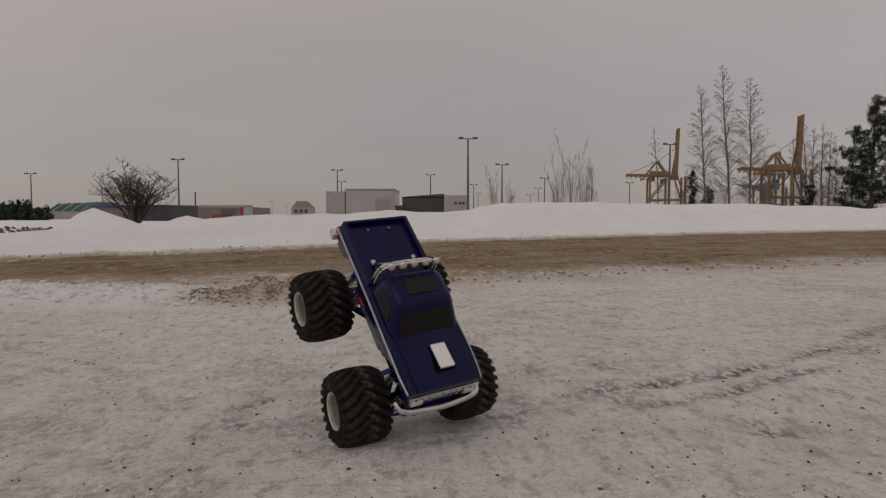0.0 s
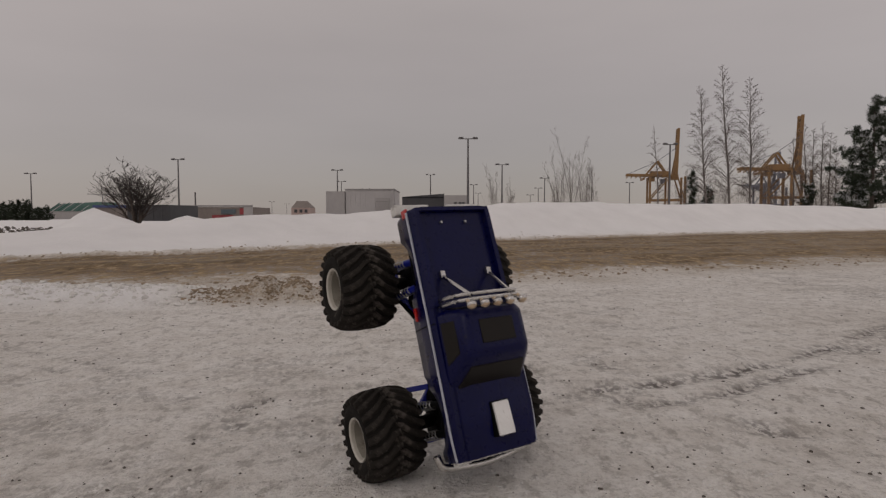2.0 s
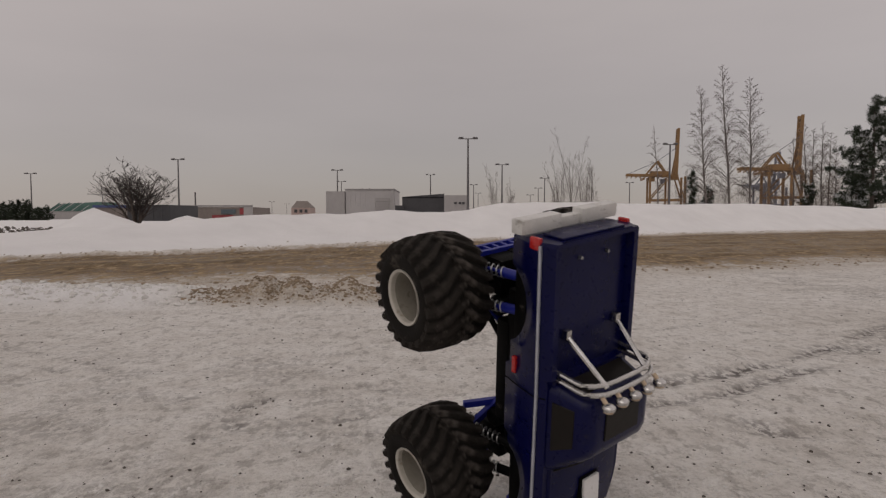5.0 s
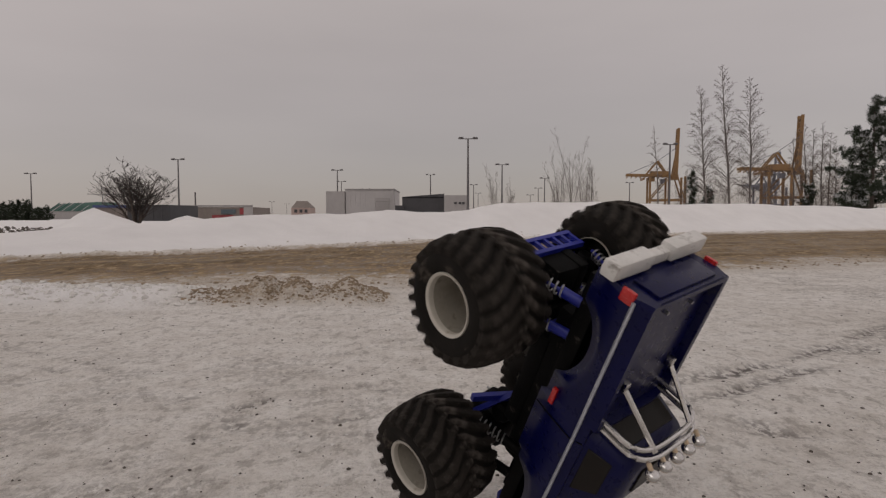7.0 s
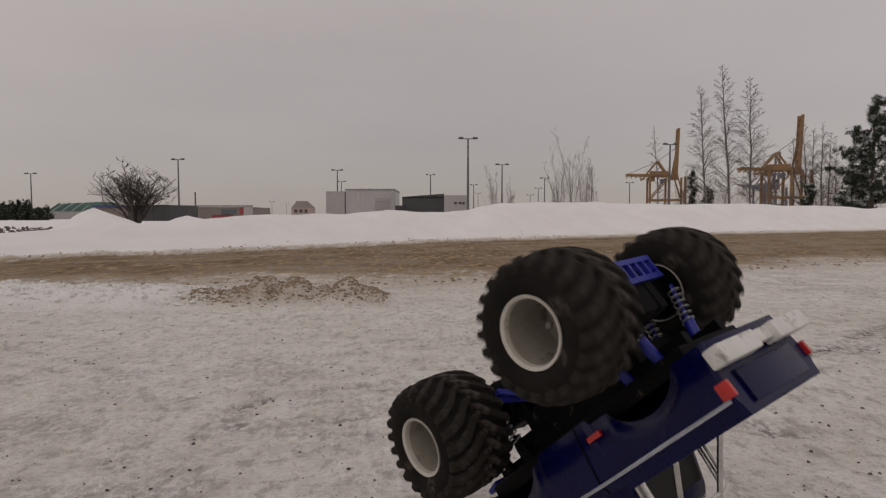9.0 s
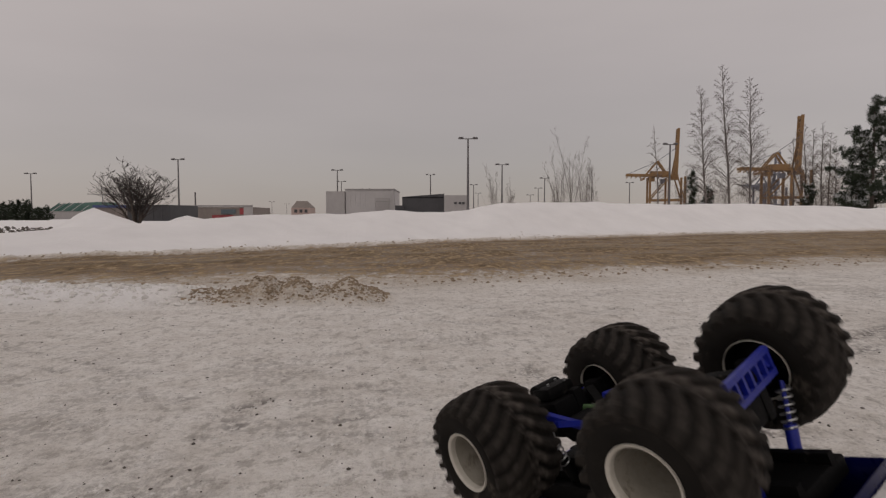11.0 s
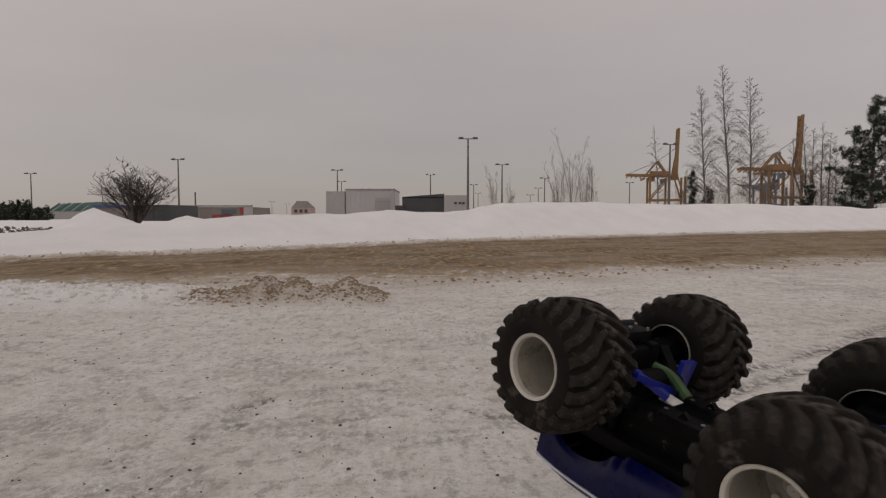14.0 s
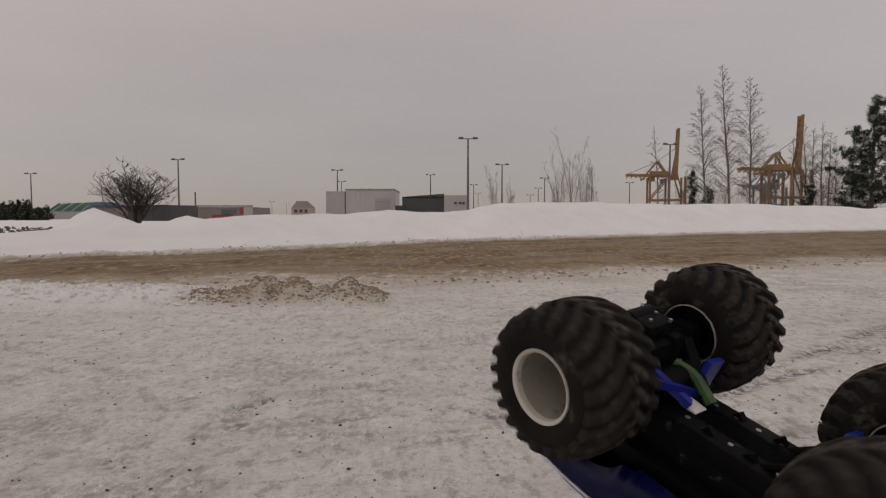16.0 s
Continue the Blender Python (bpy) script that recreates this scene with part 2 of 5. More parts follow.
def tube(bm, pts, radius, sides=8, caps=True):
    """A round bar along the points; radius is one number or one for each point."""
    pts = [Vector(p) for p in pts]
    rs = radius if isinstance(radius, (list, tuple)) else [radius] * len(pts)
    rings = []
    for i, p in enumerate(pts):
        a, b = pts[max(i - 1, 0)], pts[min(i + 1, len(pts) - 1)]
        d = (b - a).normalized()
        u = d.cross(Vector((0, 0, 1)) if abs(d.z) < 0.9 else Vector((1, 0, 0))).normalized()
        w = d.cross(u)
        rings.append([bm.verts.new(p + rs[i] * (math.cos(k * math.tau / sides) * u + math.sin(k * math.tau / sides) * w)) for k in range(sides)])
    for r0, r1 in zip(rings, rings[1:]):
        for k in range(sides):
            bm.faces.new((r0[k], r0[(k + 1) % sides], r1[(k + 1) % sides], r1[k]))
    if caps:
        bm.faces.new(rings[0][::-1])
        bm.faces.new(rings[-1])


def bar(bm, a, b, w, h):
    """A square beam from a to b."""
    a, b = Vector(a), Vector(b)
    d = b - a
    m = Matrix.Translation((a + b) / 2) @ d.to_track_quat("X", "Z").to_matrix().to_4x4()
    vs = bmesh.ops.create_cube(bm, size=1.0)["verts"]
    for v in vs:
        v.co = m @ Vector((v.co.x * d.length, v.co.y * w, v.co.z * h))


def lathe(bm, profile, steps, axis="y"):
    """Turns a profile of (radius, along) round the y axis."""
    rings = []
    for k in range(steps):
        c, s = math.cos(k * math.tau / steps), math.sin(k * math.tau / steps)
        rings.append([bm.verts.new((r * c, y, r * s)) for r, y in profile])
    for k in range(steps):
        a, b = rings[k], rings[(k + 1) % steps]
        for i in range(len(profile) - 1):
            bm.faces.new((a[i], a[i + 1], b[i + 1], b[i]))


def bend(pts, n=6):
    """Rounds a polyline's corners."""
    pts = [Vector(p) for p in pts]
    out = [pts[0]]
    for a, b, c in zip(pts, pts[1:], pts[2:]):
        p, q = b + (a - b) * 0.35, b + (c - b) * 0.35
        for k in range(n + 1):
            t = k / n
            out.append((1 - t) ** 2 * p + 2 * t * (1 - t) * b + t * t * q)
    return out + [pts[-1]]


# ---- the ground: one sheet, split into yard, road and snow bank ----
def lattice(seed, nx=256):
    return np.random.RandomState(seed).rand(nx, nx)


TABLES = [lattice(k) for k in range(6)]


def field(x, y, scale, k=0):
    """Smooth value noise in -1..1."""
    t = TABLES[k]
    u, v = x * scale + 37.3 * k, y * scale + 91.7 * k
    i, j = np.floor(u).astype(int), np.floor(v).astype(int)
    fu, fv = u - i, v - j
    fu, fv = fu * fu * (3 - 2 * fu), fv * fv * (3 - 2 * fv)
    i0, i1, j0, j1 = i % 256, (i + 1) % 256, j % 256, (j + 1) % 256
    a = t[i0, j0] * (1 - fu) + t[i1, j0] * fu
    b = t[i0, j1] * (1 - fu) + t[i1, j1] * fu
    return (a * (1 - fv) + b * fv) * 2 - 1


def step(v, a, b):
    s = np.clip((v - a) / (b - a), 0, 1)
    return s * s * (3 - 2 * s)


NEAR_X, NEAR_Y = [-60, -3.16, 0.0, 5.6, 40, 200], [1.0, 3.95, 4.35, 6.9, 24, 105]
FAR_X, FAR_Y = [-80, -4.96, -3.2, 0.0, 6.6, 16.2, 200], [-8, 6.7, 8.6, 11.9, 16.6, 21.9, 120]
CREST_X = [-60, -9.5, -7.5, -6.0, -5.0, -4.0, -2.9, -2.0, -1.3, 0.0, 0.65, 1.6, 3.0, 4.5, 8.0, 12.0, 19.0, 200]
CREST_Z = [0.12, 0.10, 0.16, 0.33, 0.39, 0.47, 0.52, 0.55, 0.60, 0.62, 0.68, 0.90, 0.92, 0.93, 0.95, 0.95, 0.88, 0.9]


# tyre tracks on the yard: half width, depth of wear, then the way that the wheel took
TRACKS = ((0.035, 1.0, ((0.30, 1.55), (0.63, 1.67), (0.86, 1.78), (1.15, 1.95), (1.48, 2.20), (1.93, 2.59), (2.5, 3.2))),
          (0.032, 1.0, ((0.45, 1.46), (0.74, 1.56), (1.01, 1.75), (1.30, 1.95), (1.69, 2.26), (2.3, 2.9))),
          (0.022, 0.6, ((0.85, 1.76), (1.01, 1.84), (1.24, 2.05), (1.58, 2.32))),
          (0.020, 0.6, ((2.99, 4.44), (2.93, 4.14), (2.57, 3.45))),
          (0.035, 0.7, ((-2.4, 2.7), (-1.64, 2.20), (-1.43, 2.07), (-1.31, 2.00), (-1.0, 1.85))),
          (0.025, 0.8, ((-1.9, 2.2), (-1.46, 1.95), (-1.20, 1.85))),
          (0.020, 0.9, ((-0.23, 1.67), (-0.10, 1.58), (0.02, 1.47), (0.13, 1.39))),
          (0.018, 0.5, ((0.23, 3.13), (0.71, 3.45), (1.16, 3.85))),
          (0.016, 0.5, ((0.87, 2.50), (1.16, 2.67), (1.55, 2.94))))
# scuffed patches: centre, half sizes along a slant, slant in degrees, strength
SCUFFS = ((0.72, 1.33, 0.11, 0.05, -20, 1.0), (0.26, 1.85, 0.05, 0.16, 10, 0.7), (0.18, 1.48, 0.06, 0.17, 10, 0.9), (0.50, 1.92, 0.06, 0.15, 20, 0.7), (0.45, 1.58, 0.08, 0.12, 15, 0.9),
          (-0.84, 1.34, 0.09, 0.03, 0, 0.9), (-0.51, 1.36, 0.06, 0.09, -15, 1.0), (-0.70, 1.55, 0.06, 0.04, 40, 0.8), (-0.49, 1.53, 0.07, 0.03, 40, 1.0), (-0.25, 1.40, 0.08, 0.06, -10, 1.0),
          (-0.18, 1.28, 0.08, 0.03, 0, 0.9), (-0.50, 1.81, 0.07, 0.03, 30, 0.6), (0.05, 1.25, 0.12, 0.05, 0, 0.7), (0.62, 2.35, 0.20, 0.05, 20, 0.4), (-0.62, 1.14, 0.10, 0.04, 10, 0.6))


def along(x, y, way):
    """Distance to a polyline."""
    best = np.full(np.shape(x), 1e9)
    for (ax, ay), (bx, by) in zip(way, way[1:]):
        dx, dy = bx - ax, by - ay
        k = np.clip(((x - ax) * dx + (y - ay) * dy) / (dx * dx + dy * dy), 0, 1)
        best = np.minimum(best, np.hypot(x - ax - k * dx, y - ay - k * dy))
    return best


def scuffed(x, y):
    """How far tyres have worn the snow to grey ice, 0 to 1."""
    wob = 0.03 * field(x, y, 5, 3) + 0.012 * field(x, y, 19, 1)
    out = np.zeros(np.shape(x))
    for half, k, way in TRACKS:
        broken = np.clip(0.62 + 0.75 * field(x, y, 5.5, 2) + 0.35 * field(x, y, 14, 4), 0, 1)
        out = np.maximum(out, k * np.exp(-((along(x, y, way) + wob * 0.6) / half) ** 2) * broken)
    for cx, cy, a, b, turn, k in SCUFFS:
        c, s = math.cos(radians(turn)), math.sin(radians(turn))
        u, v = ((x - cx) * c + (y - cy) * s) / a, ((y - cy) * c - (x - cx) * s) / b
        out = np.maximum(out, k * np.exp(-(u * u + v * v) ** 1.5) * np.clip(0.5 + 0.9 * field(x, y * 1.4, 16, 5), 0, 1))
    return out


def ground_masks(x, y):
    yn = np.interp(x, NEAR_X, NEAR_Y) + 0.22 * field(x, y, 0.9, 1) + 0.12 * field(x, y, 4, 2) + 0.16 * field(x, y, 1.9, 5)
    yf = np.interp(x, FAR_X, FAR_Y) + 0.25 * field(x, y, 0.7, 3) + 0.08 * field(x, y, 3, 2)
    return yn, yf


def ground_z(x, y):
    yn, yf = ground_masks(x, y)
    near = np.hypot(x, y) < 40
    z = 0.010 * field(x, y, 1.1, 0) + 0.006 * field(x, y, 4.2, 1) + 0.0035 * field(x, y, 13, 2) + 0.0016 * field(x, y, 33, 3)
    # tyre ruts curving over the yard
    z = z - 0.009 * scuffed(x, y) * (np.hypot(x, y) < 6)
    on_road = step(y, yn - 0.2, yn + 0.2) * (1 - step(y, yf - 0.15, yf + 0.15))
    z = z * (1 - 0.4 * on_road) - 0.02 * on_road + on_road * 0.018 * np.abs(field(x * 0.86 - y * 0.5, (x * 0.5 + y * 0.86), 2.2, 4))
    # loose snow along the yard's edge and the sandy slush beside it
    ridge_y = 3.48 + 0.12 * field(x, y * 0, 1.1, 2)
    ridge = np.exp(-((y - ridge_y) / 0.34) ** 2) * (1 - step(x, -1.6, -1.05)) * (0.072 + 0.028 * field(x, y, 2.6, 3) + 0.012 * field(x, y, 9, 1))
    heap = np.exp(-((y - 3.44) / 0.19) ** 2) * step(x, -1.45, -1.1) * (1 - step(x, -0.45, -0.25))
    heap = heap * (0.06 + 0.065 * np.abs(field(x, y, 6, 4)) + 0.035 * field(x, y, 15, 0))
    z = z + np.maximum(ridge, heap)
    # the ploughed lip of the road and the long bank behind it
    lip = np.exp(-((y - yf) / 0.20) ** 2) * (0.03 + 0.035 * np.abs(field(x, y, 5, 5))) * near
    crest = np.interp(x, CREST_X, CREST_Z)
    run = y - yf
    rise = step(run, 0.0, 3.4)
    fall = step(run, 3.8, 8.5)
    lumps = 0.05 * field(x, y, 0.55, 2) + 0.02 * field(x, y, 1.9, 3)
    bank = crest * rise * (1 - 0.62 * fall) + lumps * rise * (1 - fall) * near
    z = z + lip + bank * (run > 0)
    for cx, cy, r, h in ((-6.95, 12.0, 1.02, 0.54), (-5.25, 12.2, 0.55, 0.20), (-4.9, 12.4, 0.5, 0.05)):
        d = np.hypot(x - cx, (y - cy) * 0.8)
        z = z + h * np.clip(1 - d / r, 0, 1) ** 1.15 * (1 + 0.15 * field(x, y, 3, 1))
    return z


def spread(lo, hi, fine, grow, reach_lo, reach_hi):
    a = list(np.arange(lo, hi, fine))
    s, v = fine, a[-1]
    while v < reach_hi:
        s *= grow
        v += s
        a.append(v)
    s, v, b = fine, lo, []
    while v > reach_lo:
        s *= grow
        v -= s
        b.append(v)
    return np.array(b[::-1] + a)


def build_ground():
    xs = spread(-1.9, 2.4, 0.017, 1.032, -2600, 2600)
    ys = spread(0.75, 4.6, 0.017, 1.026, -600, 3200)
    gx, gy = np.meshgrid(xs, ys)
    gz = ground_z(gx, gy)
    yn, yf = ground_masks(gx, gy)
    fine = 0.5 + 0.5 * field(gx, gy, 6, 1)
    road = step(gy, yn + 0.05, yn + 1.25) * (1 - step(gy, yf - 0.50, yf - 0.02))
    bands = 0.93 + 0.12 * field(gx, gy - 0.45 * gx, 2.6, 3)
    road = np.clip(road * bands, 0, 1)
    sand = np.clip(step(gy, yn - 0.9, yn + 0.5) * (0.75 + 0.5 * field(gx, gy, 2.4, 0)), 0, 1) * (1 - step(gy, yf - 0.22, yf + 0.06))
    heap = np.exp(-((gy - 3.44) / 0.27) ** 4) * step(gx, -1.6, -1.1) * (1 - step(gx, -0.45, -0.18))
    sand = np.maximum(sand * 0.85, heap * (0.55 + 0.5 * fine))
    clean = np.maximum(step(gy, yf + 0.1, yf + 0.7), np.exp(-((gy - 3.50) / 0.48) ** 4) * (1 - step(gx, -1.75, -1.15)) * 0.95)
    worn = 0.03 + 0.30 * step(field(gx, gy, 0.9, 5) + 0.9 * field(gx, gy * 1.3, 6.4, 4), 0.35, 1.1)
    worn = np.maximum(worn, scuffed(gx, gy))
    worn = np.clip(worn, 0, 1) * (1 - clean) * (gy < yn + 0.4)
    across = (gy - yn) / (yf - yn)
    rut = sum(np.exp(-((across - c - 0.02 * field(gx, gy * 0, 0.5, 1)) / w) ** 2) * k for c, w, k in ((0.90, 0.045, 1.0), (0.74, 0.04, 0.6), (0.52, 0.05, 0.8), (0.30, 0.035, 0.6)))
    rut = np.clip(rut * (0.8 + 0.3 * field(gx, gy, 1.1, 4)), 0, 1)
    ny, nx = gx.shape
    idx = np.arange(ny * nx).reshape(ny, nx)
    quads = np.stack([idx[:-1, :-1], idx[:-1, 1:], idx[1:, 1:], idx[1:, :-1]], -1).reshape(-1, 4)
    co = np.stack([gx, gy, gz], -1).reshape(-1, 3)
    zone = np.zeros((ny, nx), int)
    zone[(gy > yn + 0.3) & (gy <= yf)] = 1
    zone[gy > yf] = 2
    qz = zone[:-1, :-1].reshape(-1)
    for z, name, label, cat in ((0, "ground", "trampled packed snow with grit and tyre marks", "snowy ground"),
                                (1, "road", "brown sandy slush on a ploughed winter road", "road"),
                                (2, "snow_bank", "long clean white ploughed snow bank and field", "snow bank")):
        q = quads[qz == z]
        used, flat = np.unique(q, return_inverse=True)
        me = bpy.data.meshes.new(name)
        me.vertices.add(len(used))
        me.vertices.foreach_set("co", co[used].ravel())
        me.loops.add(q.size)
        me.loops.foreach_set("vertex_index", flat.ravel().astype(np.int32))
        me.polygons.add(len(q))
        me.polygons.foreach_set("loop_start", np.arange(0, q.size, 4, dtype=np.int32))
        me.update(calc_edges=True)
        me.polygons.foreach_set("use_smooth", [True] * len(q))
        for key, val in (("road", road), ("sand", sand), ("clean", clean), ("worn", worn), ("rut", rut)):
            a = me.attributes.new(key, "FLOAT", "POINT")
            a.data.foreach_set("value", val.reshape(-1)[used].astype(np.float32))
        me.materials.append(SNOW)
        tagged(new(name, me), label, cat, kind="structure")


def height(x, y):
    return float(ground_z(np.array([float(x)]), np.array([float(y)]))[0])


build_ground()


def scatter(name, label, category, mat, spots, seed, sink=0.35):
    """Uneven lumps of many sizes, joined: spots gives (x, y, size)."""
    rng = np.random.RandomState(seed)
    g = (1 + 5 ** 0.5) / 2
    base = np.array([(-1, g, 0), (1, g, 0), (-1, -g, 0), (1, -g, 0), (0, -1, g), (0, 1, g), (0, -1, -g), (0, 1, -g), (g, 0, -1), (g, 0, 1), (-g, 0, -1), (-g, 0, 1)]) / 1.9
    tris = np.array([(0, 11, 5), (0, 5, 1), (0, 1, 7), (0, 7, 10), (0, 10, 11), (1, 5, 9), (5, 11, 4), (11, 10, 2), (10, 7, 6), (7, 1, 8),
                     (3, 9, 4), (3, 4, 2), (3, 2, 6), (3, 6, 8), (3, 8, 9), (4, 9, 5), (2, 4, 11), (6, 2, 10), (8, 6, 7), (9, 8, 1)])
    pos, faces = [], []
    x, y, s = spots[:, 0], spots[:, 1], spots[:, 2]
    z = ground_z(x, y)
    for k in range(len(spots)):
        a = rng.rand() * 6.28
        r = np.array([(math.cos(a), -math.sin(a), 0), (math.sin(a), math.cos(a), 0), (0, 0, 1)])
        v = base * (0.32 + 0.26 * rng.rand(12, 1)) * np.array([1, 0.75, 0.62]) + rng.normal(0, 0.05, (12, 3))
        faces.append(tris + 12 * k)
        pos.append((v @ r.T) * s[k] + (x[k], y[k], z[k] + s[k] * (0.5 - sink) * 0.5))
    me = bpy.data.meshes.new(name)
    me.from_pydata(np.concatenate(pos).tolist(), [], np.concatenate(faces).tolist())
    me.materials.append(mat)
    return tagged(new(name, me), label, category, kind="stuff")


def scatter_all():
    rng = np.random.RandomState(5)
    n = 2200
    y = 0.8 + 5.0 * rng.rand(n) ** 1.5
    x = (rng.rand(n) - 0.5) * 2 * (0.95 * y + 0.3)
    s = 0.003 + 0.008 * rng.rand(n) ** 3.2
    scatter("grit", "dark gravel grit scattered on packed snow", "grit", GRIT, np.stack([x, y, s], -1), 1)
    n = 3600
    x = -1.42 + 1.1 * rng.rand(n)
    y = 3.44 + rng.normal(0, 0.11, n)
    s = 0.005 + 0.026 * rng.rand(n) ** 3
    scatter("slush_clods", "brown sandy clods of ploughed slush", "slush", CLOD, np.stack([x, y, s], -1), 2, 0.55)
    n = 4200
    x = -5 + 17 * rng.rand(n)
    edge = np.where(rng.rand(n) < 0.5, np.interp(x, NEAR_X, NEAR_Y) + 0.3 + rng.normal(0, 0.3, n), np.interp(x, FAR_X, FAR_Y) + rng.normal(0, 0.22, n))
    s = 0.008 + 0.040 * rng.rand(n) ** 5
    scatter("road_clods", "dirty snow clods along the road edges", "slush", CLOD, np.stack([x, edge, s], -1), 3)
    n = 5200
    y = 0.85 + 3.6 * rng.rand(n) ** 1.6
    x = (rng.rand(n) - 0.5) * 2 * (0.9 * y + 0.3)
    s = 0.004 + 0.013 * rng.rand(n) ** 3
    scatter("snow_crumbs", "small crumbs of snow scattered over the packed yard", "snow", FROST_LUMP, np.stack([x, y, s], -1), 7, 0.75)
    n = 230
    y = 15 + 9 * rng.rand(n)
    x = -y * (0.60 + 0.19 * rng.rand(n))
    s = 0.05 + 0.16 * rng.rand(n) ** 2
    scatter("dark_rubble", "dark rubble and brush poking through field snow", "rubble", GRIT, np.stack([x, y, s], -1), 6, 0.2)
    n = 900
    x = -3.4 + 2.1 * rng.rand(n)
    y = 3.42 + rng.normal(0, 0.2, n)
    s = 0.012 + 0.045 * rng.rand(n) ** 3
    scatter("snow_lumps", "loose white snow lumps on the ridge", "snow", FROST_LUMP, np.stack([x, y, s], -1), 4)


FROST_LUMP = material("loose_snow", (0.58, 0.56, 0.53), (0.76, 0.745, 0.73), 0.8, scale=20)
scatter_all()


# ---- the toy truck ----
HALF_BASE, TRACK = 0.134, 0.130
TYRE_W = 0.104


def side_line(x):
    """Height of the shoulder strip along the body."""
    return 0.158 + 0.004 * min(1.0, (x + 0.232) / 0.2) - 0.004 * max(0.0, (x - 0.12) / 0.08) ** 2


def sill_line(x):
    """Lower edge of the body sides, with the wheel arches."""
    z = 0.092 if -0.05 < x < 0.06 else 0.100
    for cx in (-HALF_BASE, HALF_BASE):
        d = abs(x - cx)
        if d < 0.056:
            z = max(z, 0.088 + math.sqrt(0.056 ** 2 - d * d) * 0.72)
    return z


def body_shell():
    bm = bmesh.new()
    xs = sorted({round(-0.232 + 0.436 * k / 72, 4) for k in range(73)} | {-0.2265, -0.2245, -0.052, -0.050})
    rows = []
    for x in xs:
        bed = -0.2255 < x < -0.051
        behind = x < -0.051
        s = side_line(x)
        nose = max(0.0, (x - 0.14) / 0.064)
        w = 0.087 - 0.005 * nose * nose - (0.002 if x < -0.228 else 0)
        top = s + (0.019 if behind else 0.012) - 0.004 * nose
        inner = (s + 0.008) if bed else top + (0.004 if not behind else 0.0)
        mid = inner + (0.0 if behind else 0.004 * (1 - nose))
        pts = [(w - 0.010, sill_line(x)), (w - 0.004, 0.5 * (sill_line(x) + s)), (w, s - 0.006), (w, s), (w - 0.004, s + 0.007), (w - 0.007, top),
               (w - 0.016, top), (w - 0.018, inner), (w * 0.45, mid), (0, mid)]
        full = [(-y, z) for y, z in pts] + [(y, z) for y, z in pts[-2::-1]]
        rows.append([bm.verts.new((x, y, z)) for y, z in full])
    for a, b in zip(rows, rows[1:]):
        for i in range(len(a) - 1):
            bm.faces.new((a[i], a[i + 1], b[i + 1], b[i]))
    for row, flip in ((rows[0], 1), (rows[-1], 0)):
        n = len(row)
        for i in range(n // 2):
            j = n - 1 - i
            if j - i > 1:
                f = [row[i], row[i + 1], row[j - 1], row[j]] if j - 1 != i + 1 else [row[i], row[i + 1], row[j]]
                bm.faces.new(f)
    return bm


def cab_shell():
    bm = bmesh.new()
    # rows from the belt line to the roof: x rear, x front, half width, height
    rows = []
    for xr, xf, w, z in ((-0.046, 0.094, 0.079, 0.166), (-0.045, 0.090, 0.077, 0.174), (-0.037, 0.055, 0.066, 0.217), (-0.033, 0.046, 0.061, 0.227), (-0.024, 0.034, 0.050, 0.232)):
        c = 0.010
        rows.append([bm.verts.new(p) for p in ((xr, -w + c, z), (xr + c, -w, z), (xf - c, -w, z), (xf, -w + c, z),
                                                (xf, w - c, z), (xf - c, w, z), (xr + c, w, z), (xr, w - c, z))])
    for a, b in zip(rows, rows[1:]):
        for i in range(8):
            bm.faces.new((a[i], a[(i + 1) % 8], b[(i + 1) % 8], b[i]))
    bm.faces.new(rows[-1])
    bm.faces.new(rows[0][::-1])
    bmesh.ops.bevel(bm, geom=bm.edges[:], offset=0.002, segments=1, affect="EDGES")
    return bm


def plate(corners, depth):
    """A thin raised plate with the given corners."""
    bm = bmesh.new()
    c = [Vector(p) for p in corners]
    n = (c[1] - c[0]).cross(c[2] - c[0]).normalized() * depth
    lo = [bm.verts.new(p - n * 0.5) for p in c]
    hi = [bm.verts.new(p + n * 0.5) for p in c]
    k = len(c)
    bm.faces.new(hi)
    bm.faces.new(lo[::-1])
    for i in range(k):
        bm.faces.new((lo[i], lo[(i + 1) % k], hi[(i + 1) % k], hi[i]))
    bmesh.ops.bevel(bm, geom=bm.edges[:], offset=abs(depth) * 0.3, segments=1, affect="EDGES")
    return bm


def tyre_mesh():
    bm = bmesh.new()
    w = TYRE_W / 2
    half = [(0.0385, -w + 0.012), (0.0400, -w + 0.003), (0.050, -w - 0.002), (0.060, -w - 0.001), (0.0685, -w + 0.004), (0.0742, -w + 0.016), (0.0762, -w * 0.35), (0.0766, 0)]
    prof = half + [(a, -b) for a, b in half[-2::-1]]
    lathe(bm, prof, 64)
    return bm


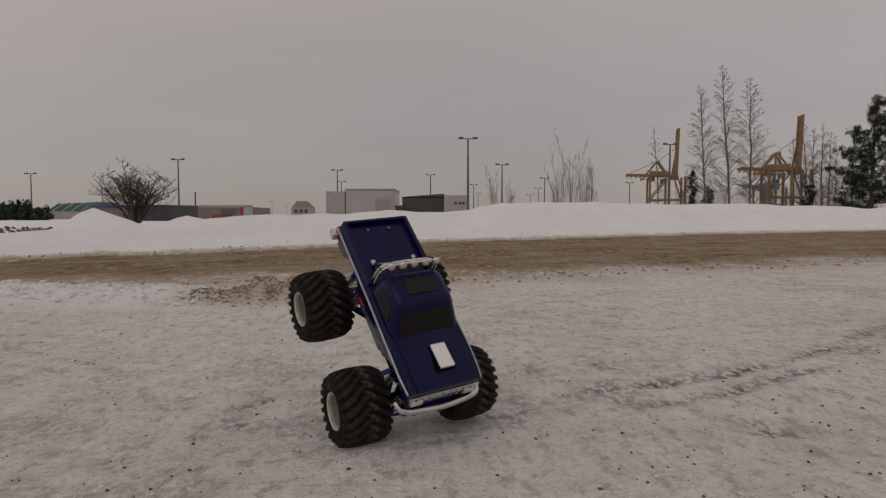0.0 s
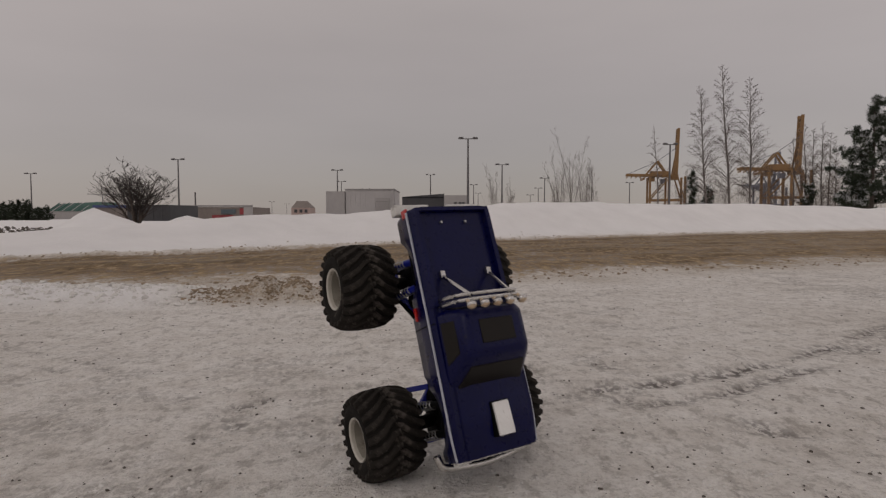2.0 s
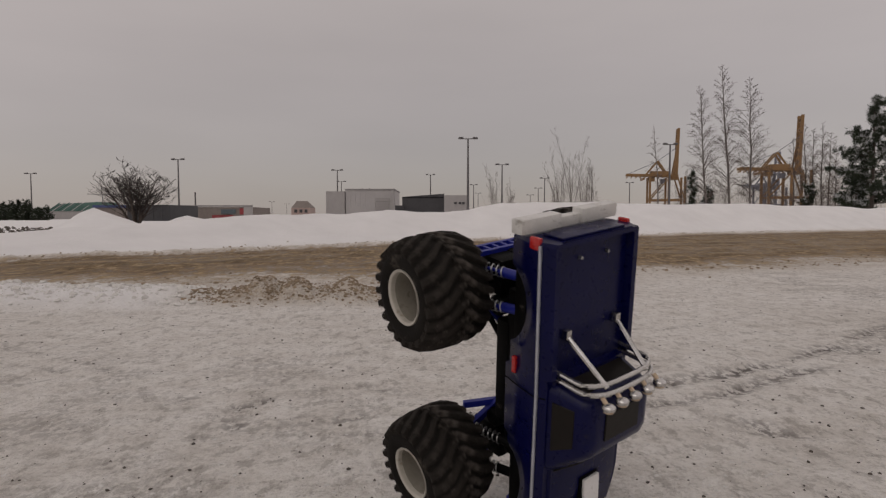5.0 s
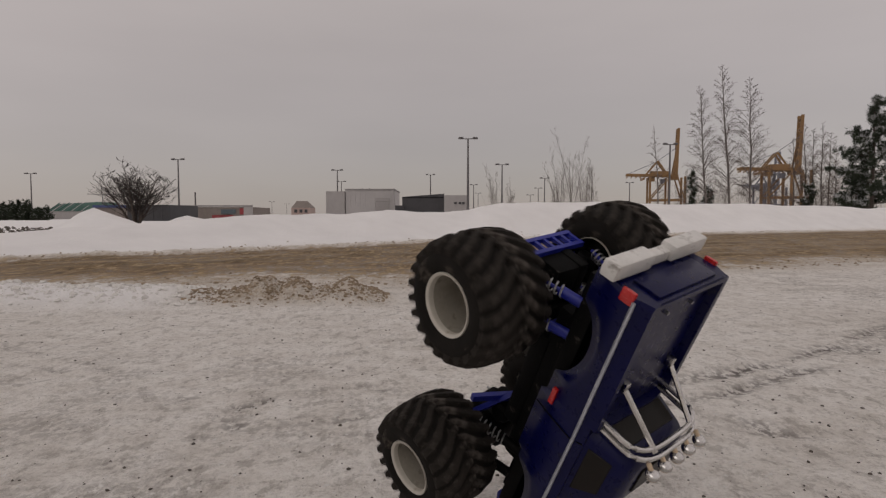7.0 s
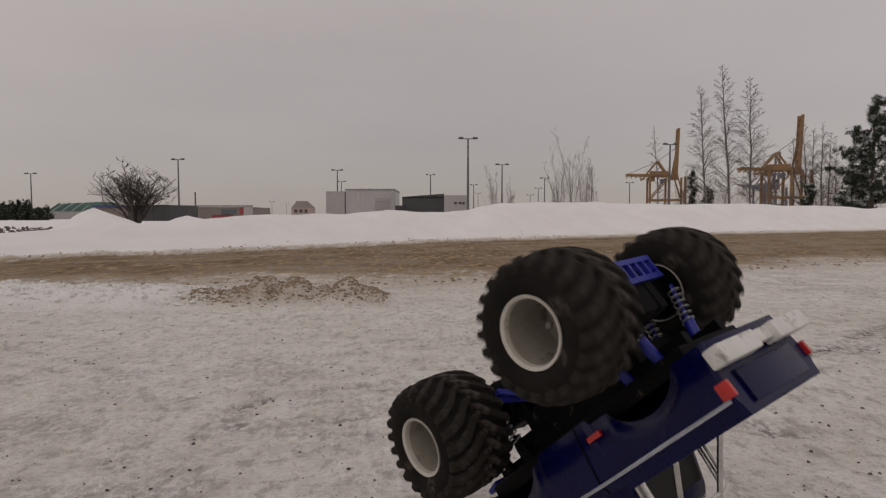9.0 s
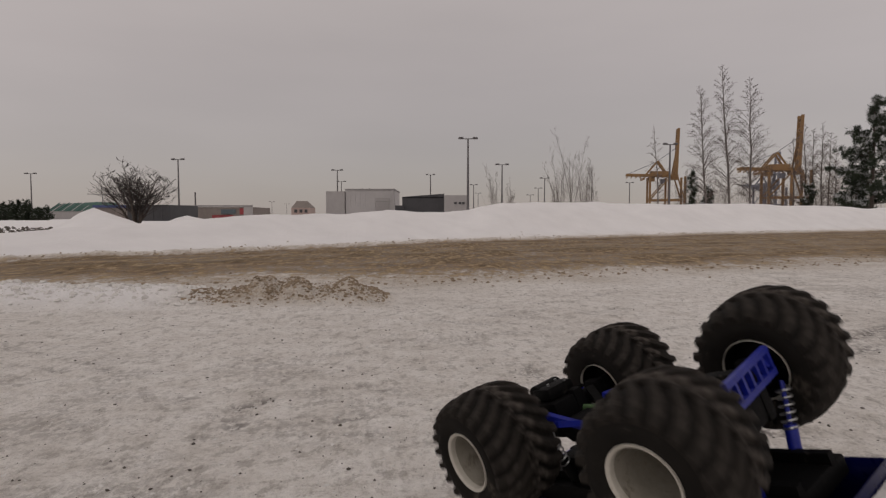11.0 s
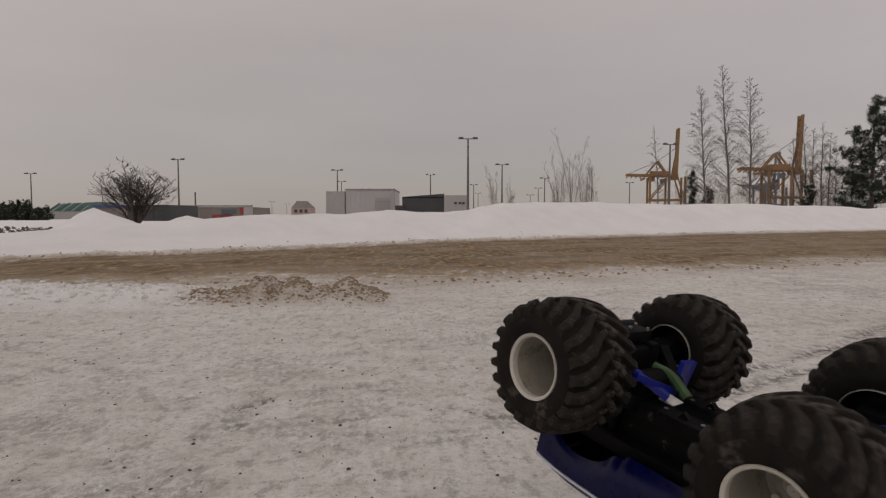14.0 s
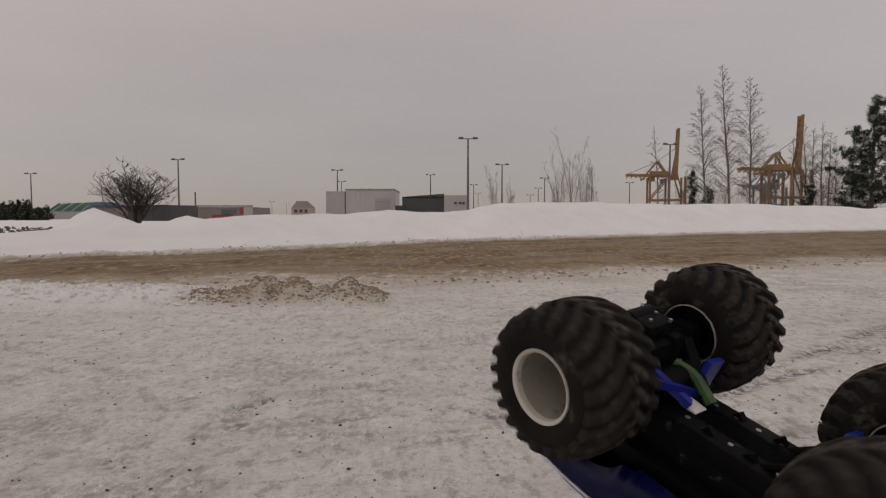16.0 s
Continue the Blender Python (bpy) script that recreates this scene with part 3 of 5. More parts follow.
def lug_mesh(side):
    """One chevron lug from a shoulder to the middle, swept from angle zero."""
    bm = bmesh.new()
    w = TYRE_W / 2
    path = [(0.0655, side * (w - 0.000), 0.0, 0.050), (0.0730, side * (w - 0.010), 0.05, 0.056), (0.0762, side * (w - 0.026), 0.15, 0.058), (0.0772, side * 0.010, 0.34, 0.054), (0.0766, -side * 0.003, 0.42, 0.036)]
    rows = []
    for i, (rad, y, da, wa) in enumerate(path):
        row = []
        for dr, da2 in ((-0.004, -wa * 2.1), (0.0030, -wa * 1.35), (0.0055, -wa * 0.95), (0.0055, wa * 0.95), (0.0030, wa * 1.35), (-0.004, wa * 2.1)):
            an, rr = da + da2, rad + dr
            row.append(bm.verts.new((rr * math.cos(an), y + (side * 0.003 if i == 0 and dr > 0 else 0), rr * math.sin(an))))
        rows.append(row)
    for p, q in zip(rows, rows[1:]):
        for i in range(6):
            bm.faces.new((p[i], p[(i + 1) % 6], q[(i + 1) % 6], q[i]))
    bm.faces.new(rows[0])
    bm.faces.new(rows[-1][::-1])
    bmesh.ops.recalc_face_normals(bm, faces=bm.faces[:])
    return bm


LUGS = 21


def rim_mesh(out):
    """A deep dish; out is the side (-1 or 1) on which the open face lies."""
    bm = bmesh.new()
    w = TYRE_W / 2
    # barrel seen from behind, then the dish with its rolled lip
    lathe(bm, [(r, out * y) for r, y in ((0.0372, w - 0.002), (0.0395, w - 0.001), (0.0402, w - 0.004), (0.0402, w - 0.010), (0.0372, w - 0.014), (0.0366, -w + 0.012), (0.0385, -w + 0.004),
                                         (0.0378, -w + 0.002), (0.0368, -w + 0.005))], 48)
    lathe(bm, [(r, out * y) for r, y in ((0.0372, w - 0.002), (0.0358, w - 0.003), (0.0350, w - 0.006), (0.0352, w - 0.010))], 48)
    return bm


def dish_mesh(out):
    bm = bmesh.new()
    w = TYRE_W / 2
    lathe(bm, [(r, out * y) for r, y in ((0.0353, w - 0.007), (0.0340, 0.012), (0.0330, -0.010), (0.0300, -0.018), (0.0215, -0.0195), (0.0205, -0.014), (0.0120, -0.014))], 48)
    return bm


def drum_mesh(out):
    """The dark drum that fills the rim's inner side."""
    bm = bmesh.new()
    w = TYRE_W / 2
    lathe(bm, [(r, out * y) for r, y in ((0.0366, -w + 0.006), (0.0355, -w + 0.012), (0.0345, -0.022), (0.016, -0.026), (0.015, -w - 0.004), (0.0005, -w - 0.005))], 32)
    return bm


def hub_mesh(out):
    bm = bmesh.new()
    lathe(bm, [(0.0005, -out * 0.002), (0.006, -out * 0.003), (0.008, -out * 0.008), (0.0125, -out * 0.011), (0.0125, -out * 0.050), (0.0005, -out * 0.051)], 16)
    for k in range(6):
        a = k * math.tau / 6
        c, s = math.cos(a), math.sin(a)
        tube(bm, [(0.0260 * c, -out * 0.021, 0.0260 * s), (0.0260 * c, -out * 0.0125, 0.0260 * s)], 0.0040, 8)
    return bm


def spring(bm, a, b, r, turns, wire):
    a, b = Vector(a), Vector(b)
    d = (b - a).normalized()
    u = d.orthogonal().normalized()
    w = d.cross(u)
    n = turns * 10
    tube(bm, [a + (b - a) * (k / n) + r * (math.cos(k * math.tau / 10) * u + math.sin(k * math.tau / 10) * w) for k in range(n + 1)], wire, 5)


def axle_meshes(sign, parent):
    """One live axle, built round its own centre: housing with its motor, links' brackets and the slotted guard."""
    bm = bmesh.new()
    tube(bm, [(0, -0.085, 0), (0, -0.035, 0), (0, 0.035, 0), (0, 0.085, 0)], [0.011, 0.013, 0.013, 0.011], 10)
    box(bm, (sign * 0.004, 0.0, 0.006), (0.058, 0.062, 0.052), bevel=0.008)
    box(bm, (sign * 0.004, 0.018, 0.004), (0.064, 0.020, 0.060), bevel=0.008)
    for s in (-1, 1):
        box(bm, (0, s * 0.075, 0.0), (0.030, 0.016, 0.036), bevel=0.004)
        tube(bm, [(sign * 0.022, s * 0.070, -0.012), (sign * 0.026, s * 0.012, -0.014)], 0.0032, 6)
    ax = part("front_axle" if sign > 0 else "rear_axle", bm, BLACK, parent, "black gearbox axle housing")
    bm = bmesh.new()
    tube(bm, [(-sign * 0.040, -0.034, 0.020), (-sign * 0.040, -0.030, 0.020), (-sign * 0.040, 0.030, 0.020), (-sign * 0.040, 0.034, 0.020)], [0.012, 0.0165, 0.0165, 0.012], 16)
    part("motor", bm, BLACK, ax, "black can motor")
    if sign < 0:
        bm = bmesh.new()
        for z in (-0.034, -0.008):
            bar(bm, (-0.036, -0.054, z), (-0.036, 0.054, z), 0.007, 0.007)
        for k in range(7):
            bar(bm, (-0.036, -0.051 + 0.017 * k, -0.036), (-0.036, -0.051 + 0.017 * k, -0.006), 0.005, 0.006)
        for y in (-0.046, 0.046):
            bar(bm, (-0.036, y, -0.020), (-0.004, y * 0.9, -0.008), 0.010, 0.008)
        part("axle_guard", bm, ANODISED, ax, "blue slotted plastic guard")
    else:
        bm = bmesh.new()
        box(bm, (0.006, 0.0, -0.030), (0.040, 0.052, 0.020), None, 0.008)
        tube(bm, [(0.020, -0.022, -0.030), (0.020, 0.022, -0.030)], 0.014, 14)
        part("gear_cover", bm, BLACK, ax, "black rounded gear cover")
        bm = bmesh.new()
        tube(bm, [(0.034, -0.078, -0.004), (0.037, -0.036, -0.006), (0.034, 0.078, -0.004)], 0.0036, 8)
        part("steering_rod", bm, ANODISED, ax, "blue tie rod")
        for k in range(5):
            bm = bmesh.new()
            tube(bm, [(-0.012 + 0.010 * k, 0.012 * (-1) ** k, -0.039), (-0.012 + 0.010 * k, 0.012 * (-1) ** k, -0.043)], 0.0022, 6)
            part("screw", bm, STEEL, ax)
    return ax


def build_truck():
    truck = thing("monster_truck", "dark blue toy monster truck with big chevron tyres tumbling over", "toy truck")
    body = part("body", body_shell(), BLUE, truck, "glossy dark blue pickup body shell")
    sol = body.modifiers.new("thickness", "SOLIDIFY")
    sol.thickness, sol.offset = 0.0022, -1
    for s in (-1, 1):
        bm = bmesh.new()
        pts = [(x, s * (0.0878 - 0.005 * max(0, (x - 0.14) / 0.064) ** 2), side_line(x)) for x in [-0.228 + 0.43 * k / 24 for k in range(25)]]
        tube(bm, pts, 0.0023, 6)
        part("trim_strip", bm, STRIP, body, "bright silver side strip")
    for s in (-1, 1):
        bm = bmesh.new()
        tube(bm, [(-0.024, s * 0.0785, 0.094), (-0.024, s * 0.0850, 0.130), (-0.024, s * 0.0882, 0.158), (-0.024, s * 0.0815, 0.173)], 0.0009, 5)
        part("cab_seam", bm, BLACK, body)
    cab = part("cab", cab_shell(), BLUE, truck, "dark blue cab with smoked windows")
    part("windscreen", plate([(0.0900, -0.066, 0.1755), (0.0900, 0.066, 0.1755), (0.0585, 0.054, 0.2135), (0.0585, -0.054, 0.2135)], 0.003), SMOKED, cab, "black smoked windscreen")
    part("rear_window", plate([(-0.0448, 0.058, 0.180), (-0.0448, -0.058, 0.180), (-0.0390, -0.050, 0.211), (-0.0390, 0.050, 0.211)], 0.003), SMOKED, cab)
    part("roof_panel", plate([(-0.014, -0.034, 0.2328), (0.025, -0.034, 0.2328), (0.025, 0.034, 0.2328), (-0.014, 0.034, 0.2328)], 0.003), SMOKED, cab, "dark roof panel")
    for s in (-1, 1):
        part("side_window", plate([(-0.022, s * 0.0757, 0.180), (0.050, s * 0.0757, 0.180), (0.034, s * 0.0676, 0.2105), (-0.020, s * 0.0676, 0.2105)], 0.003 * -s), SMOKED, cab)
    # hood intake
    bm = bmesh.new()
    box(bm, (0.149, 0.005, 0.173), (0.058, 0.038, 0.028), pose(0, 0, 0, 0, -3, 0), 0.003)
    intake = part("hood_intake", bm, BLACK, truck, "black intake box with a white lid")
    bm = bmesh.new()
    box(bm, (0.149, 0.005, 0.188), (0.055, 0.032, 0.006), pose(0, 0, 0, 0, -3, 0), 0.002)
    part("intake_lid", bm, LID, intake, "white lid")
    # front end
    bm = bmesh.new()
    box(bm, (0.2055, 0, 0.131), (0.006, 0.150, 0.020), None, 0.002)
    for k in range(9):
        bar(bm, (0.2095, -0.062 + k * 0.0155, 0.123), (0.2095, -0.062 + k * 0.0155, 0.139), 0.003, 0.003)
    part("grille", bm, CHROME, truck, "chrome grille")
    bm = bmesh.new()
    box(bm, (0.2062, 0, 0.1465), (0.005, 0.158, 0.004), None, 0.001)
    part("hood_trim", bm, CHROME, truck)
    for s in (-1, 1):
        bm = bmesh.new()
        box(bm, (0.2100, s * 0.060, 0.131), (0.006, 0.024, 0.014), None, 0.002)
        part("headlight", bm, PALE, truck, "pale headlight")
    bm = bmesh.new()
    tube(bm, bend([(0.190, -0.093, 0.111), (0.213, -0.086, 0.109), (0.222, 0.0, 0.108), (0.213, 0.086, 0.109), (0.190, 0.093, 0.111)], 5), 0.0068, 10)
    part("front_bumper", bm, CHROME, truck, "worn chrome front bumper")
    bm = bmesh.new()
    box(bm, (0.203, 0, 0.088), (0.026, 0.118, 0.008), pose(0, 0, 0, 0, -12, 0), 0.002)
    part("front_skid", bm, ANODISED, truck, "blue front skid plate")
    # rear end
    bm = bmesh.new()
    box(bm, (-0.245, -0.056, 0.120), (0.020, 0.072, 0.020), None, 0.003)
    box(bm, (-0.245, 0.056, 0.120), (0.020, 0.072, 0.020), None, 0.003)
    box(bm, (-0.241, 0.0, 0.118), (0.014, 0.044, 0.014), None, 0.002)
    part("rear_bumper", bm, PALE, truck, "pale stepped rear bumper")
    bm = bmesh.new()
    box(bm, (-0.2335, 0, 0.152), (0.004, 0.120, 0.034), None, 0.0015)
    part("tailgate", bm, BLUE, truck)
    for s in (-1, 1):
        bm = bmesh.new()
        box(bm, (-0.2290, s * 0.0850, 0.1480), (0.016, 0.006, 0.017), None, 0.002)
        part("tail_light", bm, RED, truck, "red tail light")
        bm = bmesh.new()
        box(bm, (-0.051, s * 0.0815, 0.114), (0.024, 0.005, 0.007), None, 0.001)
        part("side_marker", bm, RED, truck, "red side marker")
    for s in (-1, 1):
        bm = bmesh.new()
        tube(bm, [(-0.205, s * 0.026, 0.164), (-0.205, s * 0.026, 0.172)], 0.0024, 8)
        part("body_post", bm, STEEL, truck)
    # roll bar with its five lamps
    bm = bmesh.new()
    for dx, dz in ((0.0, 0.0), (-0.010, -0.006)):
        tube(bm, bend([(-0.052 + dx, -0.068, 0.160), (-0.048 + dx, -0.066, 0.240 + dz), (-0.048 + dx, 0.066, 0.240 + dz), (-0.052 + dx, 0.068, 0.160)], 6), 0.0034, 8)
    bar_ob = part("roll_bar", bm, CHROME, truck, "chrome double-tube roll bar")
    for s in (-1, 1):
        bm = bmesh.new()
        tube(bm, [(-0.055, s * 0.040, 0.236), (-0.103, s * 0.049, 0.177)], 0.0036, 8)
        box(bm, (-0.107, s * 0.049, 0.174), (0.014, 0.010, 0.010), None, 0.002)
        part("brace", bm, CHROME, bar_ob)
    for k in range(5):
        bm = bmesh.new()
        vs = bmesh.ops.create_uvsphere(bm, u_segments=14, v_segments=8, radius=0.0088)["verts"]
        for v in vs:
            v.co = Vector((v.co.x * (1.0 if v.co.x > 0 else 0.55), v.co.y, v.co.z)) + Vector((-0.039, -0.052 + 0.026 * k, 0.2490))
        for f in bm.faces:
            f.material_index = 0 if f.calc_center_median().x > -0.0365 else 1
        tube(bm, [(-0.047, -0.052 + 0.026 * k, 0.239), (-0.041, -0.052 + 0.026 * k, 0.246)], 0.003, 6)
        part("roof_lamp", bm, [LAMP_COVER, CHROME], bar_ob, "cream lamp cover")
    # chassis
    bm = bmesh.new()
    box(bm, (0, 0, 0.072), (0.270, 0.084, 0.036), None, 0.006)
    box(bm, (0, 0, 0.047), (0.165, 0.088, 0.026), None, 0.005)
    box(bm, (0.0, 0, 0.098), (0.40, 0.120, 0.022), None, 0.004)
    for s in (-1, 1):
        bar(bm, (-0.200, s * 0.036, 0.082), (0.190, s * 0.036, 0.082), 0.010, 0.014)
        bar(bm, (-0.06, s * 0.036, 0.076), (-0.02, s * 0.030, 0.030), 0.008, 0.010)
        bar(bm, (0.06, s * 0.036, 0.076), (0.02, s * 0.030, 0.030), 0.008, 0.010)
    chassis = part("chassis", bm, BLACK, truck, "black plastic chassis frame")
    bm = bmesh.new()
    box(bm, (0, 0, 0.0365), (0.120, 0.040, 0.005), None, 0.002)
    part("skid_plate", bm, BLACK, chassis)
    for x in (-0.05, -0.025, 0.0, 0.025, 0.05):
        for y in (-0.028, 0.028):
            bm = bmesh.new()
            tube(bm, [(x, y, 0.0385), (x, y, 0.0335)], 0.0030, 8)
            part("bolt", bm, STEEL, chassis)
    for sx in (-1, 1):
        for s in (-1, 1):
            # leading links and a pair of coil dampers at each wheel
            bm = bmesh.new()
            tube(bm, [(sx * 0.030, s * 0.026, 0.040), (sx * 0.070, s * 0.034, 0.010), (sx * 0.118, s * 0.052, -0.014)], 0.0046, 8)
            if sx < 0:
                part("suspension_link", bm, BLACK, truck)
            else:
                bm.free()
            for dx in (-0.024, 0.024):
                top, low = Vector((sx * HALF_BASE + dx, s * 0.040, 0.098)), Vector((sx * HALF_BASE + dx * 1.2, s * 0.066, 0.006))
                mid = low.lerp(top, 0.50)
                bm = bmesh.new()
                tube(bm, [mid, top], 0.0072, 10)
                tube(bm, [low, mid], 0.0026, 6)
                damper = part("damper", bm, ANODISED if sx < 0 else BLACK, truck, "blue damper tube" if sx < 0 else "black damper tube")
                bm = bmesh.new()
                spring(bm, low.lerp(top, 0.06), mid.lerp(top, 0.15), 0.0078, 6, 0.0013)
                part("coil_spring", bm, STEEL, damper)
    bm = bmesh.new()
    bar(bm, (0.072, -0.072, -0.007), (0.074, 0.036, 0.036), 0.010, 0.008)
    part("track_rod", bm, ANODISED, truck, "blue cross link")
    for sx in (1, -1):
        for sy in (-1, 1):
            bm = bmesh.new()
            bar(bm, (sx * 0.058, sy * 0.016, 0.026), (sx * 0.118, sy * 0.050, -0.012), 0.012, 0.008)
            part("trailing_arm", bm, BLACK if (sx, sy) == (1, 1) else ANODISED, truck, "black trailing arm" if (sx, sy) == (1, 1) else "blue trailing arm")
    for sx in (1, -1):
        bm = bmesh.new()
        box(bm, (sx * 0.079, 0.042, 0.026), (0.006, 0.024, 0.068), pose(0, 0, 0, 188, sx * 8, 0), 0.002, 1.35)
        part("link_bracket", bm, ANODISED, truck, "blue upright link bracket")
    bm = bmesh.new()
    tube(bm, bend([(0.050, 0.016, 0.030), (0.080, 0.020, 0.010), (0.104, 0.014, 0.006)]), 0.007, 8)
    part("wire_loom", bm, GREEN, truck, "green wire sleeve")
    bm = bmesh.new()
    box(bm, (0.060, -0.004, 0.0330), (0.022, 0.022, 0.004), pose(0, 0, 0, 0, 8, 0), 0.001)
    part("servo_plate", bm, PALE, truck, "white servo plate")
    axles = {1: axle_meshes(1, truck), -1: axle_meshes(-1, truck)}
    wheels = {}
    tyre_bm = tyre_mesh()
    lug_data = {-1: None, 1: None}
    for sx in (1, -1):
        for s in (-1, 1):
            wheel = part("wheel", hub_mesh(s), WHITE, truck, "cream wheel with a fat tyre")
            part("tyre", tyre_bm.copy(), RUBBER, wheel, "black rubber tyre dusted with snow")
            for side in (-1, 1):
                for k in range(LUGS):
                    if not lug_data[side]:
                        lug = part("tread_lug", lug_mesh(side), LUG, wheel)
                        lug_data[side] = lug.data
                    else:
                        lug = new("tread_lug", lug_data[side])
                        lug.parent = wheel
                    lug.matrix_basis = pose(0, 0, 0, 0, -(k + (0.5 if side > 0 else 0)) * 360 / LUGS, 0)
            part("rim", rim_mesh(s), WHITE, wheel, "cream deep-dish rim")
            # the dish's inner shade is in its darker colour
            part("dish", dish_mesh(s), DISH, wheel, "dirt-spotted beige wheel dish, darkened for inner shade")
            part("drum", drum_mesh(s), BLACK, wheel, "black inner drum")
            wheels[sx, s] = wheel
    tyre_bm.free()
    return truck, axles, wheels


LAMP_COVER = material("tan_lamp_cover", (0.42, 0.30, 0.19), (0.62, 0.50, 0.37), 0.4, scale=90)
TRUCK, AXLES, WHEELS = build_truck()


# ---- beyond the road: masts, buildings, cranes ----
def light_mast(x, y, tall, arm=1.6, heads=2):
    m = thing("light_mast", "tall dark galvanised area light mast with twin heads", "light mast", pose(x, y, height(x, y) - 0.1), "yard light masts")
    bm = bmesh.new()
    tube(bm, [(0, 0, 0), (0, 0, tall * 0.5), (0, 0, tall)], [0.20, 0.16, 0.11], 8)
    part("pole", bm, MAST, m)
    bm = bmesh.new()
    bar(bm, (-arm, 0, tall), (arm, 0, tall), 0.12, 0.12)
    part("crossarm", bm, MAST, m)
    for s in (-1, 1):
        bm = bmesh.new()
        box(bm, (s * arm * 0.72, -0.1, tall + 0.12), (arm * 0.5, 0.5, 0.24), pose(0, 0, 0, 12, 0, 0), 0.05)
        part("lamp_head", bm, MAST, m)
    return m


def at_bearing(px, dist):
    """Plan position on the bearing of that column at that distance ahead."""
    return (px - 784) / 1059.5 * dist, dist


def tall_for(py, dist):
    return EYE + (385 - py) / 1059.5 * dist


def build_masts():
    for px, py, dist, arm in ((828, 245, 86, 1.4), (318, 282, 112, 1.2), (58, 307, 150, 1.5), (598, 301, 140, 1.4), (605, 321, 200, 1.6), (762, 309, 152, 1.2), (838, 327, 200, 1.3),
                              (846, 342, 280, 1.5), (888, 291, 124, 1.4), (963, 315, 168, 1.4), (952, 333, 230, 1.6), (938, 345, 300, 1.8), (1113, 323, 190, 1.3), (1183, 255, 90, 1.1),
                              (482, 357, 400, 2.0), (508, 361, 480, 2.2)):
        x, y = at_bearing(px, dist)
        light_mast(x, y, tall_for(py, dist) - height(x, y) - 0.1, arm)
    x, y = at_bearing(347, 110)
    m = thing("flag_pole", "thin bare dark pole behind the low buildings", "pole", pose(x, y, 0))
    bm = bmesh.new()
    tube(bm, [(0, 0, 0), (0, 0, tall_for(341, 110))], [0.16, 0.14], 8)
    part("pole", bm, MAST, m)
    x, y = at_bearing(205, 110)
    m = thing("street_lamp", "dark street lamp with one long arm", "street lamp", pose(x, y, 0))
    bm = bmesh.new()
    t = tall_for(345, 110)
    tube(bm, [(-2.2, 0, 0), (-2.2, 0, t)], 0.08, 6)
    part("pole", bm, MAST, m)
    bm = bmesh.new()
    bar(bm, (-5.0, 0, t + 0.1), (0.4, 0, t), 0.14, 0.12)
    part("arm", bm, MAST, m)


def block(parent, name, px0, px1, py, dist, deep, mat, label="", z0=0.0, lean=0.0):
    """A walled block whose front spans two bearings at a distance; its eaves rise to the given line."""
    x0, x1 = at_bearing(px0, dist)[0], at_bearing(px1, dist)[0]
    t = tall_for(py, dist)
    bm = bmesh.new()
    box(bm, ((x0 + x1) / 2, dist + deep / 2, (t + z0) / 2), (x1 - x0, deep, t - z0), None, 0.05)
    # vertical sheet ribs along the front
    n = max(int((x1 - x0) / 0.9), 2)
    ribs = []
    for k in range(1, n):
        x = x0 + (x1 - x0) * k / n
        ribs.append((x, dist - 0.02, (t + z0) / 2))
    wall = part(name, bm, mat, parent, label, False)
    rib_data = None
    for at in ribs:
        if rib_data is None:
            bm = bmesh.new()
            box(bm, (0, 0, 0), (0.10, 0.06, t - z0 - 0.2))
            rib = part("rib", bm, mat, wall, "", False)
            rib_data = rib.data
        else:
            rib = new("rib", rib_data)
            rib.parent = wall
        rib.matrix_basis = pose(*at)
    return wall, x0, x1, t


